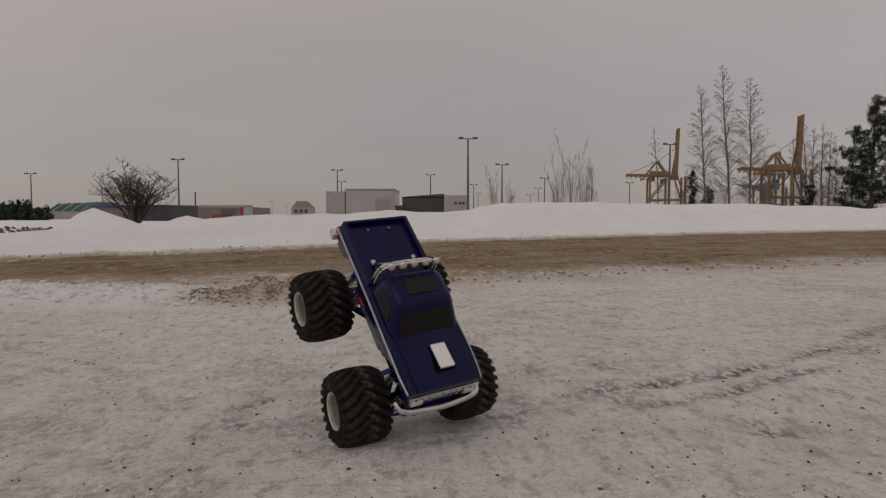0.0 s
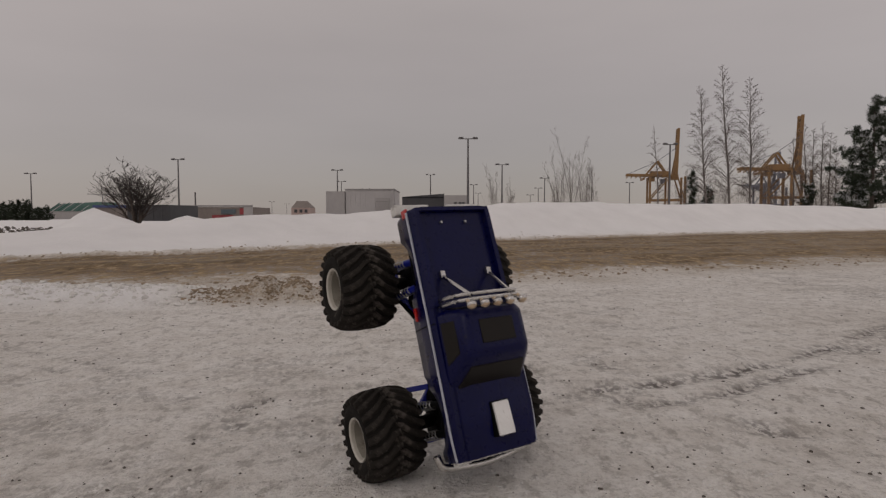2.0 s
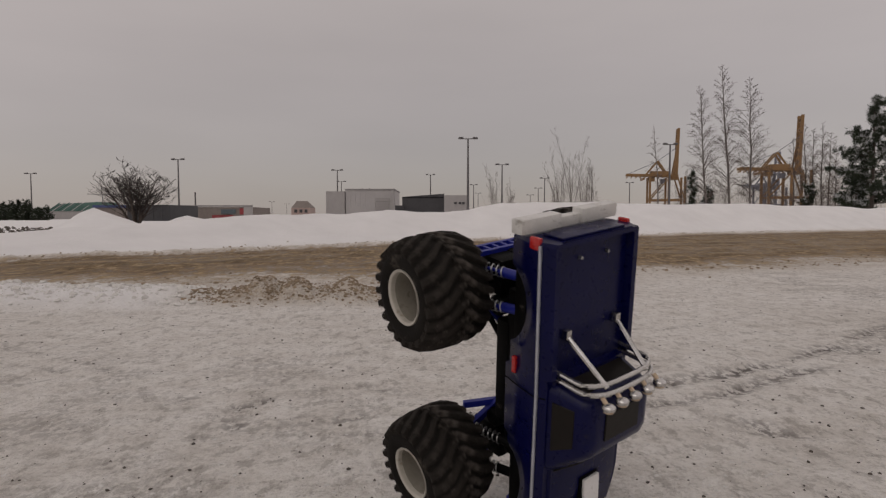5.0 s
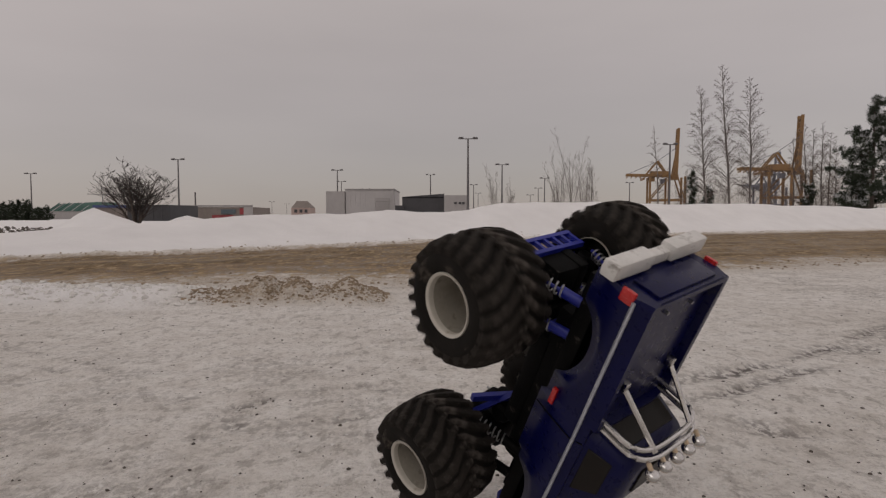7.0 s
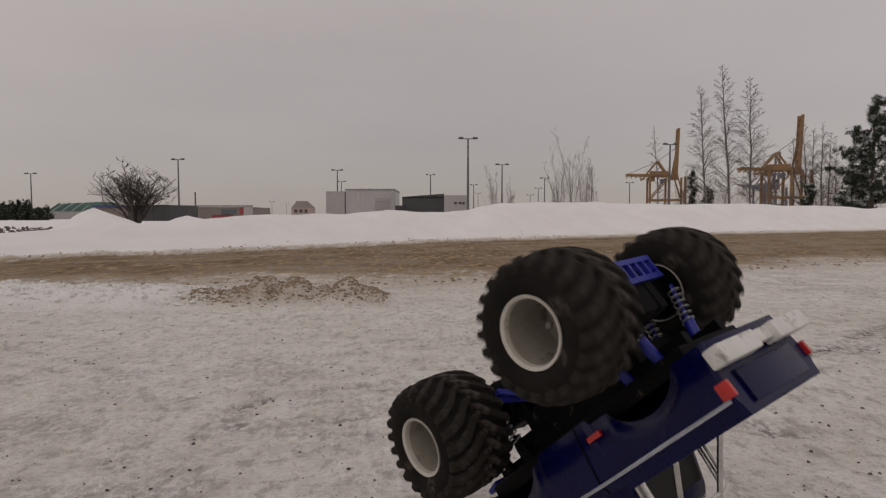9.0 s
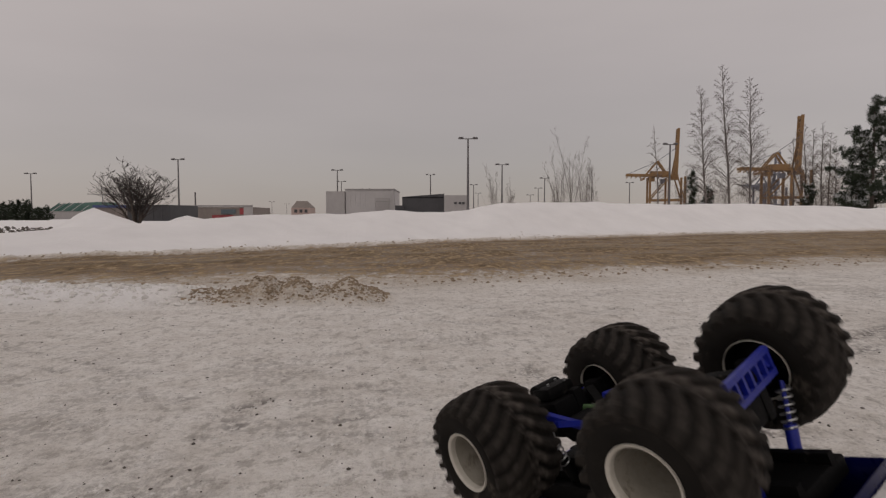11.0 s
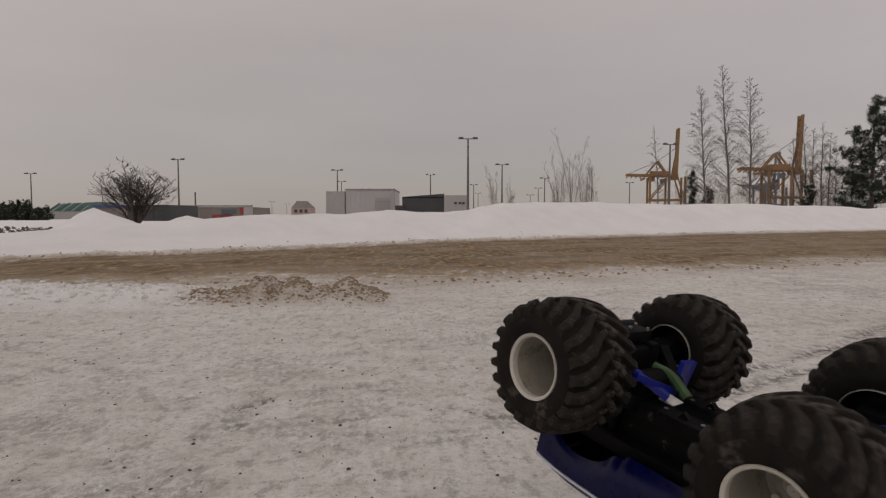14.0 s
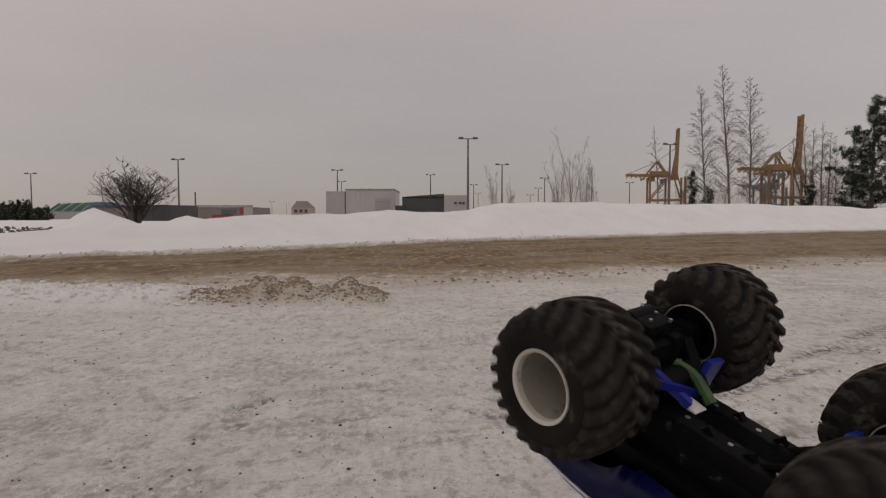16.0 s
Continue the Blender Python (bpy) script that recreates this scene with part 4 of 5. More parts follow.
def build_buildings():
    # grey hall with a sheet door
    b = thing("grey_hall", "plain grey sheet-clad industrial hall with a roller door", "building")
    w, x0, x1, t = block(b, "wall", 612, 698, 337, 116, 14, CLAD_PALE, "light grey sheet wall")
    bm = bmesh.new()
    for k in range(7):
        box(bm, (x0 - 1.9, 116.5 + 2 * k, t * 0.48), (3.6, 1.96, t * 0.95), None, 0.04)
    part("side_wing", bm, CLAD, b, "grey side wall", False)
    bm = bmesh.new()
    box(bm, ((x0 + x1) / 2, 123, t + 0.12), (x1 - x0 + 0.3, 14.3, 0.24), None, 0.04)
    part("roof", bm, ROOF_EDGE, b, "", False)
    dx0, dx1 = at_bearing(665, 116)[0], at_bearing(690, 116)[0]
    dt = tall_for(351, 116)
    for k in range(6):
        bm = bmesh.new()
        box(bm, ((dx0 + dx1) / 2, 115.9, dt * (k + 0.5) / 6), (dx1 - dx0, 0.12, dt / 6 - 0.04), None, 0.02)
        part("door_panel", bm, CLAD, b, "grey roller door panel", False)
    bm = bmesh.new()
    box(bm, (x0 - 0.9, 115.8, 1.6), (1.1, 0.14, 3.2), None, 0.03)
    part("side_door", bm, CLAD_DARK, b, "", False)
    for k, px in enumerate((640, 652)):
        bm = bmesh.new()
        vx = at_bearing(px, 118)[0]
        tube(bm, [(vx, 120, t), (vx, 120, t + 0.5)], 0.12, 8)
        part("vent_pipe", bm, MAST, b)
    # dark hall and its pale annexe
    b = thing("dark_hall", "low dark sheet-clad hall with a pale annexe", "building")
    w, x0, x1, t = block(b, "wall", 712, 786, 349, 104, 12, CLAD_DARK, "dark grey wall")
    bm = bmesh.new()
    v = [bm.verts.new(p) for p in ((x0, 104, t), (x1, 104, t + 0.55), (x1, 116, t + 0.55), (x0, 116, t), (x0, 104, t - 0.2), (x1, 104, t - 0.2), (x1, 116, t - 0.2), (x0, 116, t - 0.2))]
    for f in ((0, 1, 2, 3), (7, 6, 5, 4), (0, 4, 5, 1), (1, 5, 6, 2), (2, 6, 7, 3), (3, 7, 4, 0)):
        bm.faces.new([v[i] for i in f])
    part("roof", bm, CLAD_DARK, b, "", False)
    block(b, "annexe", 786, 828, 346, 103, 10, CLAD, "pale grey annexe")
    block(b, "low_wing", 699, 713, 364, 103, 8, CLAD_DARK, "")
    for px in (806, 814, 820):
        bm = bmesh.new()
        x, z = at_bearing(px, 102.9)[0], tall_for(360, 103)
        box(bm, (x, 102.9, z), (0.45, 0.1, 0.35), None, 0.02)
        part("window", bm, CLAD_DARK, b, "", False)
    # small pinkish house
    b = thing("small_house", "small pinkish rendered house with a sloped roof", "building")
    w, x0, x1, t = block(b, "wall", 516, 549, 368, 190, 8, PINK_WALL, "")
    bm = bmesh.new()
    v = [bm.verts.new(p) for p in ((x0, 190, t), (x1, 190, t), (x1, 198, t), (x0, 198, t), (x0 + 0.8, 194, t + 2.2), (x1 - 1.6, 194, t + 2.2))]
    for f in ((0, 1, 5, 4), (2, 3, 4, 5), (1, 2, 5), (3, 0, 4), (3, 2, 1, 0)):
        bm.faces.new([v[i] for i in f])
    part("roof", bm, CLAD_BROWN, b, "", False)
    for px in (524, 533, 542):
        bm = bmesh.new()
        box(bm, (at_bearing(px, 189.9)[0], 189.9, tall_for(374, 190)), (0.9, 0.1, 1.0), None, 0.03)
        part("window", bm, CLAD_DARK, b, "", False)
    # hall with green lattice roof
    b = thing("green_roof_hall", "long grey hall with a green sheet roof", "building")
    w, x0, x1, t = block(b, "wall", 87, 170, 374, 128, 12, CLAD, "grey wall")
    r0, r1, top = x0, at_bearing(163, 128)[0], tall_for(357, 128)
    bm = bmesh.new()
    v = [bm.verts.new(p) for p in ((r0, 127.8, t), (x1 + 0.6, 127.8, t), (x1 + 0.6, 140, t), (r0, 140, t), (r0, 131, top - 0.5), (r1, 131, top), (r1, 138, top), (r0, 138, top - 0.5))]
    for f in ((0, 1, 5, 4), (1, 2, 6, 5), (2, 3, 7, 6), (3, 0, 4, 7), (4, 5, 6, 7), (3, 2, 1, 0)):
        bm.faces.new([v[i] for i in f])
    part("roof", bm, GREEN_ROOF, b, "dark green roof", False)
    for k in range(9):
        bm = bmesh.new()
        xa = r0 + (r1 - r0) * (k + 0.5) / 9
        bar(bm, (xa - 0.45, 127.75, t + 0.05), (xa + 0.2, 130.9, top - 0.2), 0.14, 0.12)
        part("roof_rib", bm, CLAD_PALE if k % 2 else GREEN_ROOF, b, "", False)
    # dark store beside the bare bush
    b = thing("dark_store", "long dark flat-roofed warehouse behind the snow bank", "building")
    block(b, "wall", 226, 302, 363, 70, 8, CLAD_DARK, "dark wall")
    block(b, "long_wing", 166, 228, 367, 84, 8, CLAD_BROWN, "grey brown wing")
    x0, x1, t = at_bearing(166, 83.9)[0], at_bearing(228, 83.9)[0], tall_for(367, 84)
    bm = bmesh.new()
    box(bm, ((x0 + x1) / 2, 83.9, t + 0.1), (x1 - x0, 0.3, 0.35), None, 0.03)
    part("roof_edge", bm, BLUE_TRIM, b, "blue roof edge", False)
    # low brown hall with painted signs
    b = thing("brown_hall", "low brown-grey hall with faded red and teal signs", "building")
    block(b, "wall", 303, 448, 367, 98, 10, CLAD_BROWN, "brown grey sheet wall")
    x0, x1, t = at_bearing(303, 97.9)[0], at_bearing(448, 97.9)[0], tall_for(365, 98)
    bm = bmesh.new()
    box(bm, ((x0 + x1) / 2, 97.9, t), (x1 - x0, 0.3, 0.25), None, 0.03)
    part("roof_edge", bm, ROOF_EDGE, b, "", False)
    for px0, px1, py0, py1, mt, nm in ((376, 413, 381, 387, RED_SIGN, "red_sign"), (392, 418, 371, 379, TEAL_SIGN, "teal_sign"), (425, 432, 369, 380, RED_SIGN, "small_sign"), (432, 448, 366, 386, CLAD, "end_panel")):
        bm = bmesh.new()
        xa, xb, za, zb = at_bearing(px0, 97.85)[0], at_bearing(px1, 97.85)[0], tall_for(py1, 98), tall_for(py0, 98)
        box(bm, ((xa + xb) / 2, 97.86, (za + zb) / 2), (xb - xa, 0.12, zb - za), None, 0.02)
        part(nm, bm, mt, b, "", False)


def harbour_crane(px, dist, size, flip):
    """A ship-to-shore crane with its boom raised; local x runs along the boom, z up."""
    x, y = at_bearing(px, dist)
    c = thing("harbour_crane", "yellow ship-to-shore harbour crane with a raised boom", "crane", pose(x, y, 0, 0, 0, flip), "harbour cranes")
    s = size
    for sx in (-0.09, 0.11, 0.28):
        for sy in (-0.12, 0.12):
            bm = bmesh.new()
            bar(bm, (sx * s, sy * s, 0), (sx * s, sy * s, 0.46 * s), 0.022 * s, 0.022 * s)
            part("leg", bm, YELLOW, c, "", False)
    bm = bmesh.new()
    for sy in (-0.12, 0.12):
        bar(bm, (-0.09 * s, sy * s, 0.20 * s), (0.28 * s, sy * s, 0.20 * s), 0.020 * s, 0.022 * s)
        bar(bm, (-0.09 * s, sy * s, 0.20 * s), (0.11 * s, sy * s, 0.44 * s), 0.012 * s, 0.012 * s)
        bar(bm, (0.28 * s, sy * s, 0.20 * s), (0.20 * s, sy * s, 0.46 * s), 0.014 * s, 0.014 * s)
    for sx in (-0.16, 0.16):
        bar(bm, (sx * s, -0.12 * s, 0.44 * s), (sx * s, 0.12 * s, 0.44 * s), 0.022 * s, 0.022 * s)
    part("portal_beam", bm, YELLOW, c, "", False)
    bm = bmesh.new()
    for sy in (-0.05, 0.05):
        bar(bm, (-0.34 * s, sy * s, 0.49 * s), (0.22 * s, sy * s, 0.47 * s), 0.016 * s, 0.026 * s)
    for k in range(12):
        xx = (-0.33 + k * 0.049) * s
        bar(bm, (xx, -0.05 * s, 0.46 * s), (xx, 0.05 * s, 0.46 * s), 0.010 * s, 0.012 * s)
    part("girder", bm, YELLOW, c, "", False)
    bm = bmesh.new()
    box(bm, (0.02 * s, 0, 0.500 * s), (0.20 * s, 0.12 * s, 0.052 * s), None, 0.006 * s)
    box(bm, (-0.06 * s, 0.02 * s, 0.440 * s), (0.07 * s, 0.08 * s, 0.05 * s), None, 0.004 * s)
    box(bm, (0.17 * s, 0, 0.450 * s), (0.10 * s, 0.10 * s, 0.05 * s), None, 0.004 * s)
    part("machine_house", bm, YELLOW, c, "", False)
    bm = bmesh.new()
    for sy in (-0.045, 0.045):
        bar(bm, (0.20 * s, sy * s, 0.46 * s), (0.215 * s, sy * s, 1.0 * s), 0.016 * s, 0.028 * s)
    for k in range(11):
        zz = (0.50 + 0.047 * k) * s
        bar(bm, (0.202 * s, -0.045 * s, zz), (0.202 * s, 0.045 * s, zz + (0.03 if k % 2 else -0.03) * s), 0.010 * s, 0.012 * s)
    part("boom", bm, YELLOW, c, "raised yellow boom", False)
    bm = bmesh.new()
    for sy in (-0.05, 0.05):
        bar(bm, (0.12 * s, sy * s, 0.46 * s), (-0.00 * s, sy * s, 0.64 * s), 0.014 * s, 0.016 * s)
        bar(bm, (-0.14 * s, sy * s, 0.47 * s), (-0.00 * s, sy * s, 0.64 * s), 0.012 * s, 0.014 * s)
        bar(bm, (0.16 * s, sy * s, 0.46 * s), (0.20 * s, sy * s, 0.70 * s), 0.014 * s, 0.016 * s)
    part("apex_frame", bm, YELLOW, c, "", False)
    bm = bmesh.new()
    tube(bm, [(-0.32 * s, 0, 0.50 * s), (0.0, 0, 0.64 * s), (0.215 * s, 0, 0.80 * s)], 0.003 * s, 5)
    part("stay", bm, CRANE_GREY, c)
    bm = bmesh.new()
    box(bm, (0.06 * s, 0, 0.415 * s), (0.05 * s, 0.05 * s, 0.05 * s), None, 0.004 * s)
    part("driver_cab", bm, CRANE_GREY, c, "", False)
    bm = bmesh.new()
    for sx in (-0.16, 0.16):
        bar(bm, (sx * s, -0.17 * s, 0.02 * s), (sx * s, 0.17 * s, 0.02 * s), 0.035 * s, 0.035 * s)
    part("bogie", bm, CRANE_GREY, c, "", False)
    return c


def build_cranes():
    harbour_crane(1161, 520, tall_for(231, 520), -12)
    harbour_crane(1369, 470, tall_for(208, 470), -12)
    c = harbour_crane(1350, 560, tall_for(270, 560), 8)
    c["label"] = "distant grey harbour crane behind the yellow one"
    for ch in c.children:
        ch.data.materials.clear()
        ch.data.materials.append(CRANE_GREY)


# ---- trees ----
def bare_tree(name, label, category, x, y, tall, seed, spread_=0.28, trunks=1, bark=BARK, twig=TWIG, start=0.2, levels=4, lean=0.1, upright=0.6, r0=None, dense=1.0, thin=0.0024):
    rng = random.Random(seed)
    t = thing(name, label, category, pose(x, y, height(x, y) - 0.05))
    trunk_bm, limb_bm = bmesh.new(), bmesh.new()
    r0 = r0 or tall * 0.0075

    def grow(bm, p, d, length, r, level):
        n = 5 if level == 0 else 3
        pts, rs, q = [p], [r], p.copy()
        for k in range(n):
            d = (d + Vector((rng.gauss(0, 1), rng.gauss(0, 1), rng.gauss(0, 0.6))) * (0.05 if level == 0 else 0.16) + Vector((0, 0, 0.06 * upright * level))).normalized()
            q = q + d * (length / n)
            pts.append(q.copy())
            rs.append(max(r * (1 - (k + 1) / n * 0.85), thin))
        tube(bm, pts, rs, 6 if level == 0 else 3, False)
        if level >= levels:
            return
        count = int({0: 26, 1: 7, 2: 5, 3: 4}.get(level, 3) * dense)
        for k in range(count):
            f = start + (1 - start) * (k + rng.random()) / count if level == 0 else 0.2 + 0.8 * rng.random()
            i = min(int(f * n), n - 1)
            at = pts[i].lerp(pts[i + 1], f * n - i)
            az = rng.random() * math.tau
            side = Vector((math.cos(az), math.sin(az), 0))
            dirn = (side * (1 - upright * 0.62) + d * (0.35 + upright * 0.5) + Vector((0, 0, 0.3 * upright))).normalized()
            ln = tall * spread_ * (1.05 - 0.75 * f) * (0.7 + 0.6 * rng.random()) if level == 0 else length * (0.35 + 0.3 * rng.random())
            grow(limb_bm, at, dirn, ln, rs[i] * (0.34 if level == 0 else 0.55), level + 1)

    for k in range(trunks):
        az = rng.random() * math.tau
        d = Vector((math.cos(az) * lean, math.sin(az) * lean, 1)).normalized()
        grow(trunk_bm, Vector((rng.uniform(-0.15, 0.15) * (trunks > 1), rng.uniform(-0.15, 0.15) * (trunks > 1), 0)), d, tall * (1 if k == 0 else rng.uniform(0.6, 0.95)), r0, 0)
    part("trunk", trunk_bm, bark, t)
    part("crown", limb_bm, twig, t, "bare twigs")
    return t


def birch_tree(px, py, dist, seed, wide, name="birch_tree", label="tall slender bare birch with fine drooping twigs", limbs=100, low=0.12, lean=-0.075, bark=None):
    """A straight trunk, limbs that rise and then arch over, and hanging twigs; wide is the crown's half width over its height."""
    rng = random.Random(seed)
    x, y = at_bearing(px, dist)
    tall = tall_for(py, dist) + 0.3
    t = thing(name, label, "tree", pose(x, y, height(x, y) - 0.05))
    top = Vector((lean * tall, 0, tall))
    axis = [top * (k / 6) + Vector((rng.gauss(0, 0.004), rng.gauss(0, 0.004), 0)) * tall * (0 < k < 6) for k in range(7)]
    bm = bmesh.new()
    tube(bm, axis, [tall * 0.0085 * (1 - k / 6.6) ** 0.9 for k in range(7)], 6, False)
    part("trunk", bm, bark or BIRCH, t)
    bm = bmesh.new()
    for k in range(limbs):
        f = low + (0.985 - low) * (k + rng.random()) / limbs
        i = min(int(f * 6), 5)
        p = axis[i].lerp(axis[i + 1], f * 6 - i)
        az = rng.random() * math.tau
        side = Vector((math.cos(az), math.sin(az), 0))
        ln = tall * wide * min(1.0, 0.45 + f * 1.6) * (1.03 - f) ** 0.80 * rng.uniform(0.55, 1.25)
        rise = 0.75 + 0.9 * f
        pts = [p, p + (side * 0.38 + Vector((0, 0, 0.38 * rise))) * ln, p + (side * 0.74 + Vector((0, 0, 0.66 * rise))) * ln, p + (side * 1.0 + Vector((0, 0, 0.70 * rise))) * ln]
        tube(bm, pts, [0.030 * (1.15 - f), 0.020 * (1.15 - f), 0.011, 0.006], 3, False)
        for j in range(9):
            g = 0.7 + 2.25 * (j + rng.random()) / 9
            q = pts[int(g)].lerp(pts[int(g) + 1], g - int(g))
            out = (side * rng.uniform(0.1, 0.9) + Vector((rng.gauss(0, 0.6), rng.gauss(0, 0.6), rng.uniform(-0.1, 0.9)))).normalized()
            m = ln * rng.uniform(0.18, 0.40)
            e = q + out * m
            end = e + (out * 0.5 + Vector((0, 0, -0.35))) * m * 0.6
            tube(bm, [q, e, end], [0.008, 0.006, 0.004], 3, False)
            for h in range(2):
                d2 = (out + Vector((rng.gauss(0, 0.7), rng.gauss(0, 0.7), rng.gauss(0, 0.5)))).normalized()
                w0 = q.lerp(e, rng.uniform(0.3, 1.0))
                tube(bm, [w0, w0 + d2 * m * 0.55], [0.006, 0.004], 3, False)
    part("crown", bm, TWIG, t, "bare twigs")
    return t


def pine_tree(px, dist, py, seed, wide, snowy=0.30, full=1.0, label="dark snow-dusted pine tree behind the bank"):
    rng = np.random.RandomState(seed)
    x, y = at_bearing(px, dist)
    tall = tall_for(py, dist)
    t = thing("pine_tree", label, "tree", pose(x, y, height(x, y) - 0.1))
    bm = bmesh.new()
    tube(bm, [(0, 0, 0), (0.05, 0, tall * 0.5), (0, 0.05, tall * 0.97)], [tall * 0.018, tall * 0.012, 0.02], 8)
    limbs = []
    for k in range(46):
        f = 0.10 + 0.86 * k / 46
        az = rng.rand() * math.tau
        ln = wide * (1.05 - f) ** 0.7 * (0.55 + 0.6 * rng.rand())
        a = Vector((0, 0, f * tall))
        b = a + Vector((math.cos(az) * ln, math.sin(az) * ln, ln * (0.15 + 0.35 * f)))
        tube(bm, [a, a.lerp(b, 0.5) + Vector((0, 0, -0.04 * ln)), b], [0.05 * (1.2 - f), 0.035 * (1.2 - f), 0.01], 4)
        limbs.append((a, b, ln))
    part("trunk", bm, BARK, t)
    for name, share, mt in (("crown", 1.0, NEEDLE), ("snow_dusting", snowy, FROST)):
        pos, tri = [], []
        for a, b, ln in limbs:
            clumps = max(int(ln * 11 * full), 2)
            for c in range(clumps):
                g = 0.22 + 0.8 * rng.rand()
                centre = np.array(a.lerp(b, g)) + rng.normal(0, 0.14, 3)
                if rng.rand() > 0.8:
                    continue
                n = int(26 * share) + 1
                if share < 1 and rng.rand() > 0.5:
                    continue
                dirs = rng.normal(0, 1, (n, 3))
                dirs /= np.linalg.norm(dirs, axis=1)[:, None]
                if share < 1:
                    dirs[:, 2] = np.abs(dirs[:, 2])
                for d in dirs:
                    side = np.cross(d, rng.normal(0, 1, 3))
                    side /= np.linalg.norm(side) + 1e-6
                    ll, ww = 0.20 + 0.10 * rng.rand(), 0.030
                    p0 = centre + d * (0.05 if share == 1 else 0.14)
                    base = len(pos)
                    pos += [p0 - side * ww, p0 + side * ww, p0 + d * ll]
                    tri.append((base, base + 1, base + 2))
        me = bpy.data.meshes.new(name)
        me.from_pydata([tuple(p) for p in pos], [], tri)
        me.materials.append(mt)
        ob = new(name, me)
        ob.parent = t
        if mt is FROST:
            ob["kind"] = "stuff"
    return t


def build_trees():
    def bare(px, py, dist, **k):
        x, y = at_bearing(px, dist)
        return bare_tree(x=x, y=y, tall=tall_for(py, dist) + 0.3, **k)
    birch_tree(1250, 166, 52, 1, 0.17)
    birch_tree(1291, 130, 52, 2, 0.165)
    birch_tree(1328, 155, 52, 3, 0.19, lean=-0.035)
    birch_tree(1166, 232, 66, 4, 0.14, limbs=50)
    for k, (px, py, dist) in enumerate(((1424, 218, 60), (1436, 226, 62), (1450, 216, 60), (1463, 232, 64), (1478, 250, 60), (1402, 240, 70), (1362, 292, 66), (1212, 296, 64))):
        birch_tree(px, py + 14, dist, 20 + k, 0.21, "bare_tree", "thin bare deciduous tree in a thicket", 60, 0.06, -0.03 + 0.016 * (k % 4), BARK)
    for k, (px, py, dist) in enumerate(((1012, 245, 46), (1035, 290, 46), (994, 285, 48), (1046, 300, 50), (876, 300, 60), (905, 330, 60), (980, 330, 55))):
        bare(px, py, dist, name="bare_shrub", label="leafless shrub with upright stems behind the bank", category="shrub", seed=40 + k, spread_=0.22, trunks=4, upright=0.85, lean=0.14, levels=3,
             r0=0.024, start=0.1, dense=0.6)
    bare(242, 296, 30, name="gnarled_bush", label="wide gnarled bare bush with dense dark branches", category="bush", seed=77, spread_=0.44, trunks=9, upright=0.42, lean=0.55, levels=3, r0=0.075, start=0.2,
         bark=BARK, twig=BUSH, dense=0.62, thin=0.007)
    for k in range(26):
        px = 1200 + k * 14.5 + (k * 37 % 11)
        bare(px, 335 - (k * 53 % 26), 54 + (k % 4) * 3, name="bare_shrub", label="low leafless scrub at the edge of the field", category="shrub", seed=90 + k, spread_=0.4, trunks=2, upright=0.7,
             lean=0.25, levels=2, r0=0.022, start=0.1, dense=0.8)
    pine_tree(1540, 44, 180, 3, 3.3)
    pine_tree(1600, 46, 150, 4, 3.0)
    pine_tree(1512, 52, 300, 8, 1.6)
    pine_tree(1222, 56, 305, 5, 0.6, full=0.5, label="small dark conifer beside the birches")
    pine_tree(1252, 60, 335, 6, 0.8, full=0.4, label="low dark conifer beside the birches")
    pine_tree(1430, 55, 330, 7, 0.9, full=0.4, label="low dark conifer in the thicket")
    for k in range(15):
        pine_tree(-12 + k * 6.8, 84 + (k % 3) * 5, 352 + (k * 29 % 20) + (8 if k > 9 else 0), 60 + k, 1.1, 0.05, 0.8, "low dark young conifer on the field's edge")


build_buildings()
build_masts()
build_cranes()
build_trees()


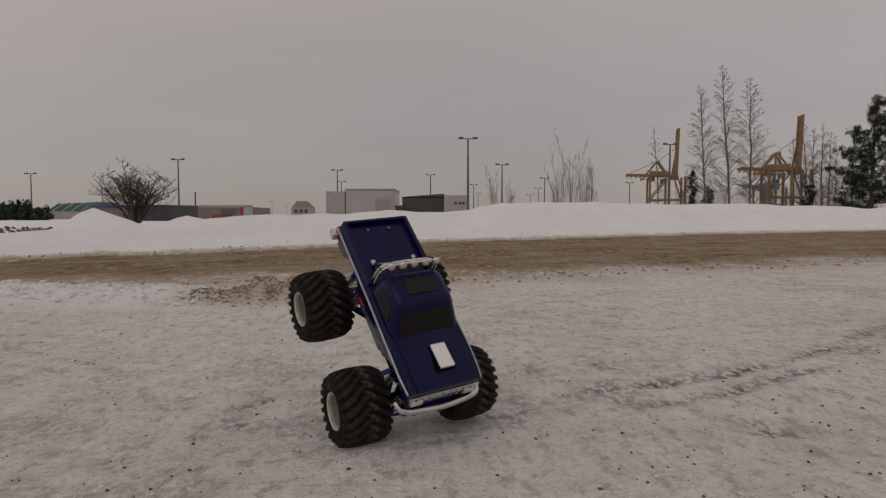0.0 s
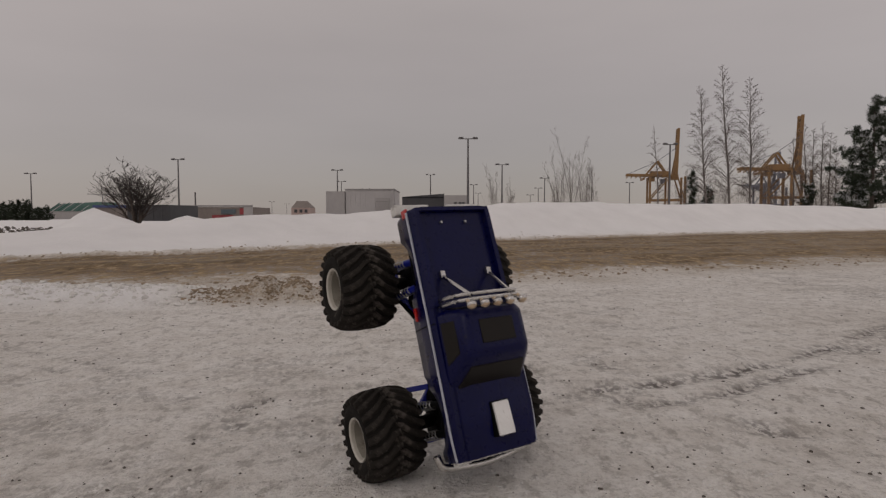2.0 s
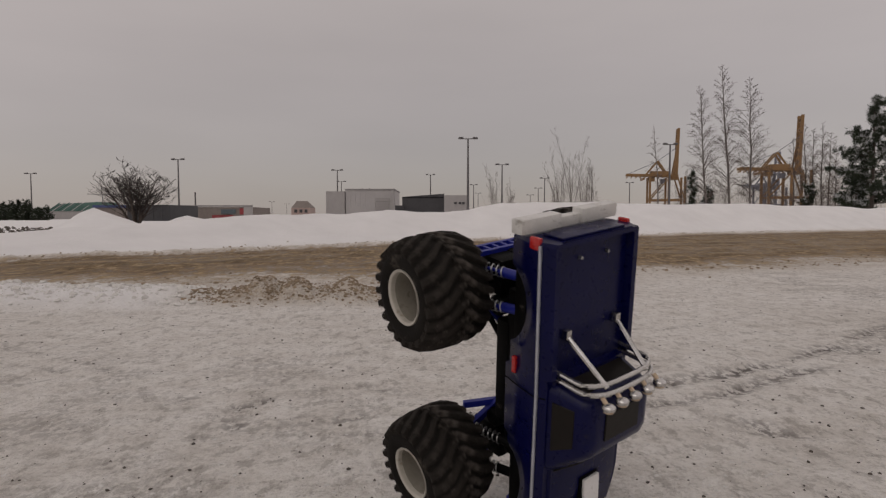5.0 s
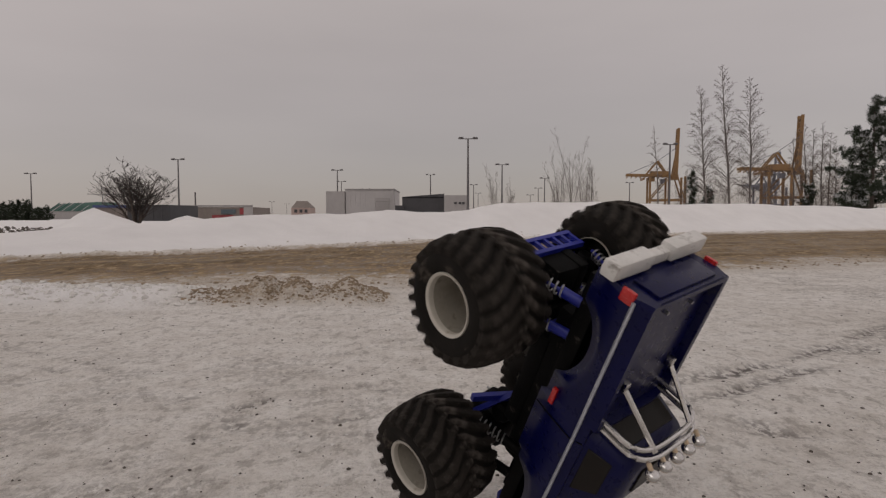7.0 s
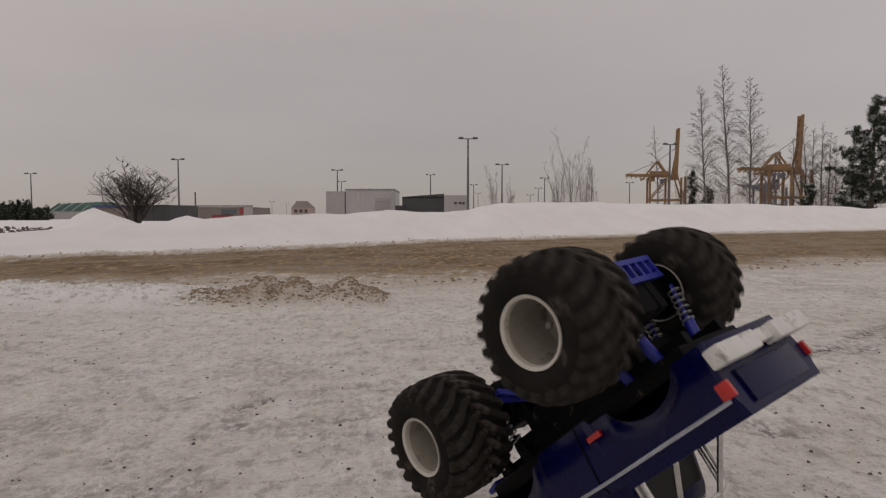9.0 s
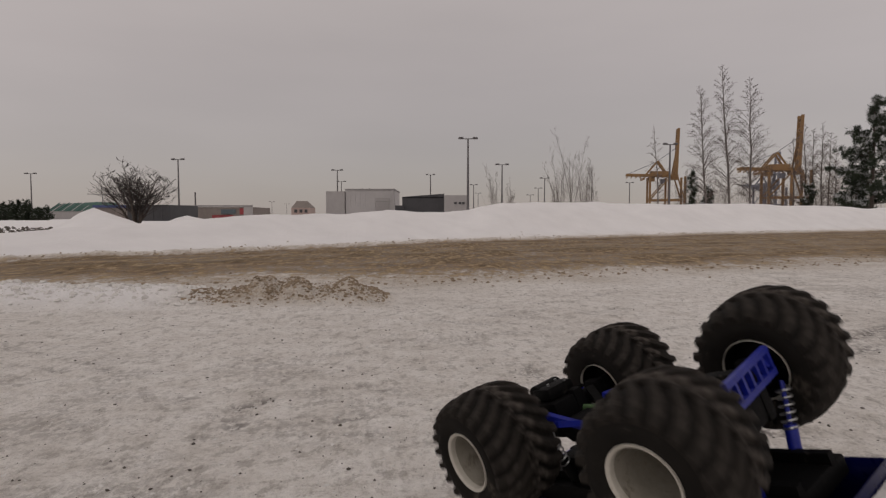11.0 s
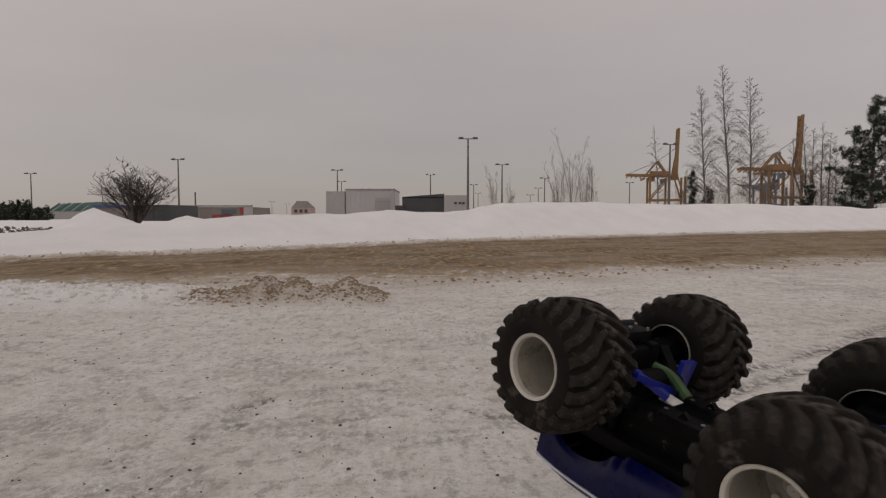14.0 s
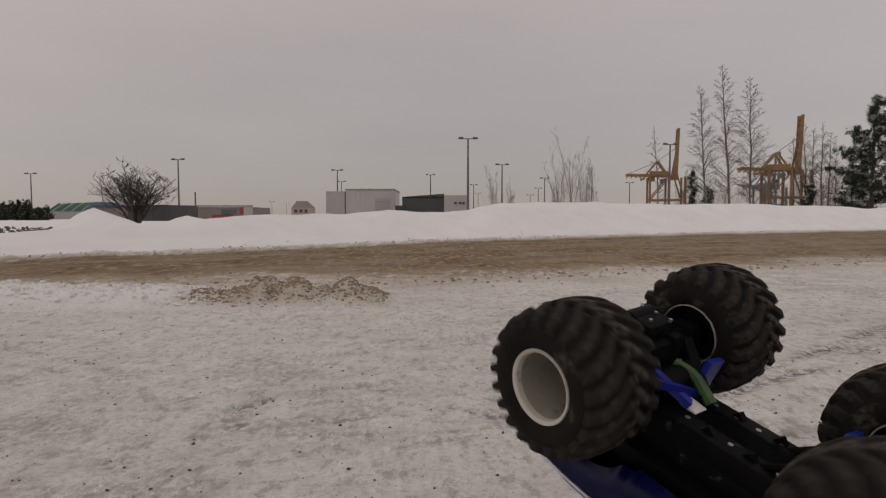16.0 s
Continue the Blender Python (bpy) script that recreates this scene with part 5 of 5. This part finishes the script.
# ---- what moves ----
TRUCK_ROWS = [
    (0, pose(-0.1226, 1.3840, 0.1827, 7.3, 47.0, -55.0)),
    (0.5, pose(-0.0911, 1.3214, 0.1856, 6.2, 51.2, -55.4)),
    (1, pose(-0.0667, 1.2670, 0.1905, 3.0, 55.9, -57.4)),
    (1.5, pose(-0.0461, 1.2249, 0.2053, 2.2, 62.8, -57.0)),
    (2, pose(-0.0236, 1.1782, 0.2164, 4.4, 70.2, -54.1)),
    (2.5, pose(0.0018, 1.1378, 0.2202, 15.5, 76.8, -42.6)),
    (3, pose(0.0287, 1.0892, 0.2251, 38.8, 83.2, -19.7)),
    (3.5, pose(0.0471, 1.0498, 0.2422, 99.4, 85.1, 41.7)),
    (4, pose(0.0667, 1.0069, 0.2504, 119.7, 82.8, 62.8)),
    (6.5, pose(0.1111, 0.8893, 0.2761, 160.0, 63.3, 111.8)),
    (7, pose(0.1170, 0.8660, 0.2824, 163.2, 59.1, 114.7)),
    (7.5, pose(0.1289, 0.8584, 0.2843, 166.4, 54.9, 117.2)),
    (8, pose(0.1351, 0.8395, 0.2846, 168.1, 50.2, 120.7)),
    (8.5, pose(0.1459, 0.8253, 0.2842, 169.7, 45.5, 122.7)),
    (9, pose(0.1639, 0.8140, 0.2810, 173.4, 41.3, 124.1)),
    (9.2, pose(0.1735, 0.8207, 0.2695, 176.8, 40.1, 126.8)),
    (11.3, pose(0.2573, 0.7469, 0.2328, 167.3, 11.8, 123.4)),
    (11.5, pose(0.2661, 0.7390, 0.2347, 169.3, 8.1, 127.0)),
    (12, pose(0.2862, 0.7233, 0.2569, 173.3, 1.4, 128.8)),
    (12.5, pose(0.2997, 0.7102, 0.2738, 176.8, -0.1, 128.5)),
    (13, pose(0.3162, 0.7124, 0.2636, 179.0, -4.4, 127.7)),
    (13.5, pose(0.3250, 0.7116, 0.2578, -179.9, -7.2, 126.2)),
    (14, pose(0.3304, 0.6997, 0.2652, 179.8, -9.2, 125.2)),
    (14.5, pose(0.3275, 0.6798, 0.2731, 179.3, -11.3, 122.1)),
    (15, pose(0.3253, 0.6485, 0.2737, 178.0, -13.1, 125.1)),
    (15.5, pose(0.3198, 0.6196, 0.2768, 176.8, -14.6, 126.5)),
    (16, pose(0.3200, 0.6046, 0.2779, 176.7, -17.7, 126.4)),
]
# seconds, roll of the front and rear axle, yaw of the front and rear axle
AXLE_ROLL = [(0, -0.1, -1.0, -1.4, 1.3), (0.5, -0.1, -0.7, -0.4, 0.3), (1, 1.3, -0.4, 1.5, -1.2), (1.5, 2.6, 0.9, 2.9, -1.3), (2, 3.3, 2.1, 2.0, -1.1), (2.5, 3.8, 3.0, 1.8, 0.9), (3, 3.2, 3.9, 1.3, 2.2), (3.5, 2.0, 3.8, 1.8, 1.0), (4, -0.3, 2.6, 1.1, 0.1),
             (6.5, -0.9, 2.2, 7.7, 1.3), (7, -2.0, 2.0, 4.5, 0.6), (7.5, -2.5, 1.3, 2.4, -0.9), (8, -2.5, 3.5, 0.1, -1.4), (8.5, -2.5, 1.7, -1.5, -2.1), (9, -2.8, -2.3, 1.1, -3.8), (9.2, -1.9, -1.6, 0.4, -1.5),
             (11.3, 1.7, -2.3, 2.4, -5.4), (11.5, 1.3, -1.6, 3.0, -5.5), (12, 0.3, -1.6, 2.9, -0.3), (12.5, -1.6, -1.2, 2.6, 3.2), (13, -0.7, -2.0, 3.9, -0.1), (13.5, 2.0, -2.3, 3.6, -3.8), (14, 3.4, -3.0, 1.0, -3.9), (14.5, 0.3, -2.1, -3.3, -2.3), (15, -2.5, 0.4, -2.4, -5.8), (15.5, -2.7, 2.7, -1.1, -8.2), (16, -2.1, 5.1, -0.8, -12.3)]


def motions():
    walk(TRUCK, TRUCK_ROWS)
    times = [k * 0.25 for k in range(65)]
    at = [row[0] for row in AXLE_ROLL]
    swing = {sx: ([row[k] for row in AXLE_ROLL], [row[k + 2] for row in AXLE_ROLL]) for sx, k in ((1, 1), (-1, 2))}
    # turning speed of each wheel in degrees a second
    speed = {(1, -1): ([0, 2.5, 4, 7, 9, 11, 12, 12.7, 14.5, 15, 16], [40, 50, 130, 110, 80, 220, 200, 50, 50, 170, 190]),
             (1, 1): ([0, 4, 8, 12, 16], [40, 60, 90, 110, 70]),
             (-1, -1): ([0, 2, 4, 7, 9, 12, 14.5, 16], [40, 40, 90, 190, 250, 170, 120, 240]),
             (-1, 1): ([0, 4, 7, 9, 12, 16], [40, 80, 180, 240, 110, 90])}
    angle = {key: 0.0 for key in speed}
    rows = {key: [] for key in speed}
    axle_rows = {1: [], -1: []}
    for t in times:
        for sx in (1, -1):
            roll, yaw = (float(np.interp(t, at, row)) for row in swing[sx])
            base = pose(sx * HALF_BASE, 0, 0, roll, 0, yaw)
            axle_rows[sx].append((t, base))
            for s in (-1, 1):
                rows[sx, s].append((t, base @ pose(0, s * TRACK, 0) @ pose(0, 0, 0, 0, angle[sx, s], 0)))
                angle[sx, s] += 0.25 * float(np.interp(t, *speed[sx, s]))
    for sx in (1, -1):
        walk(AXLES[sx], axle_rows[sx])
    for key, wheel in WHEELS.items():
        walk(wheel, rows[key])


motions()
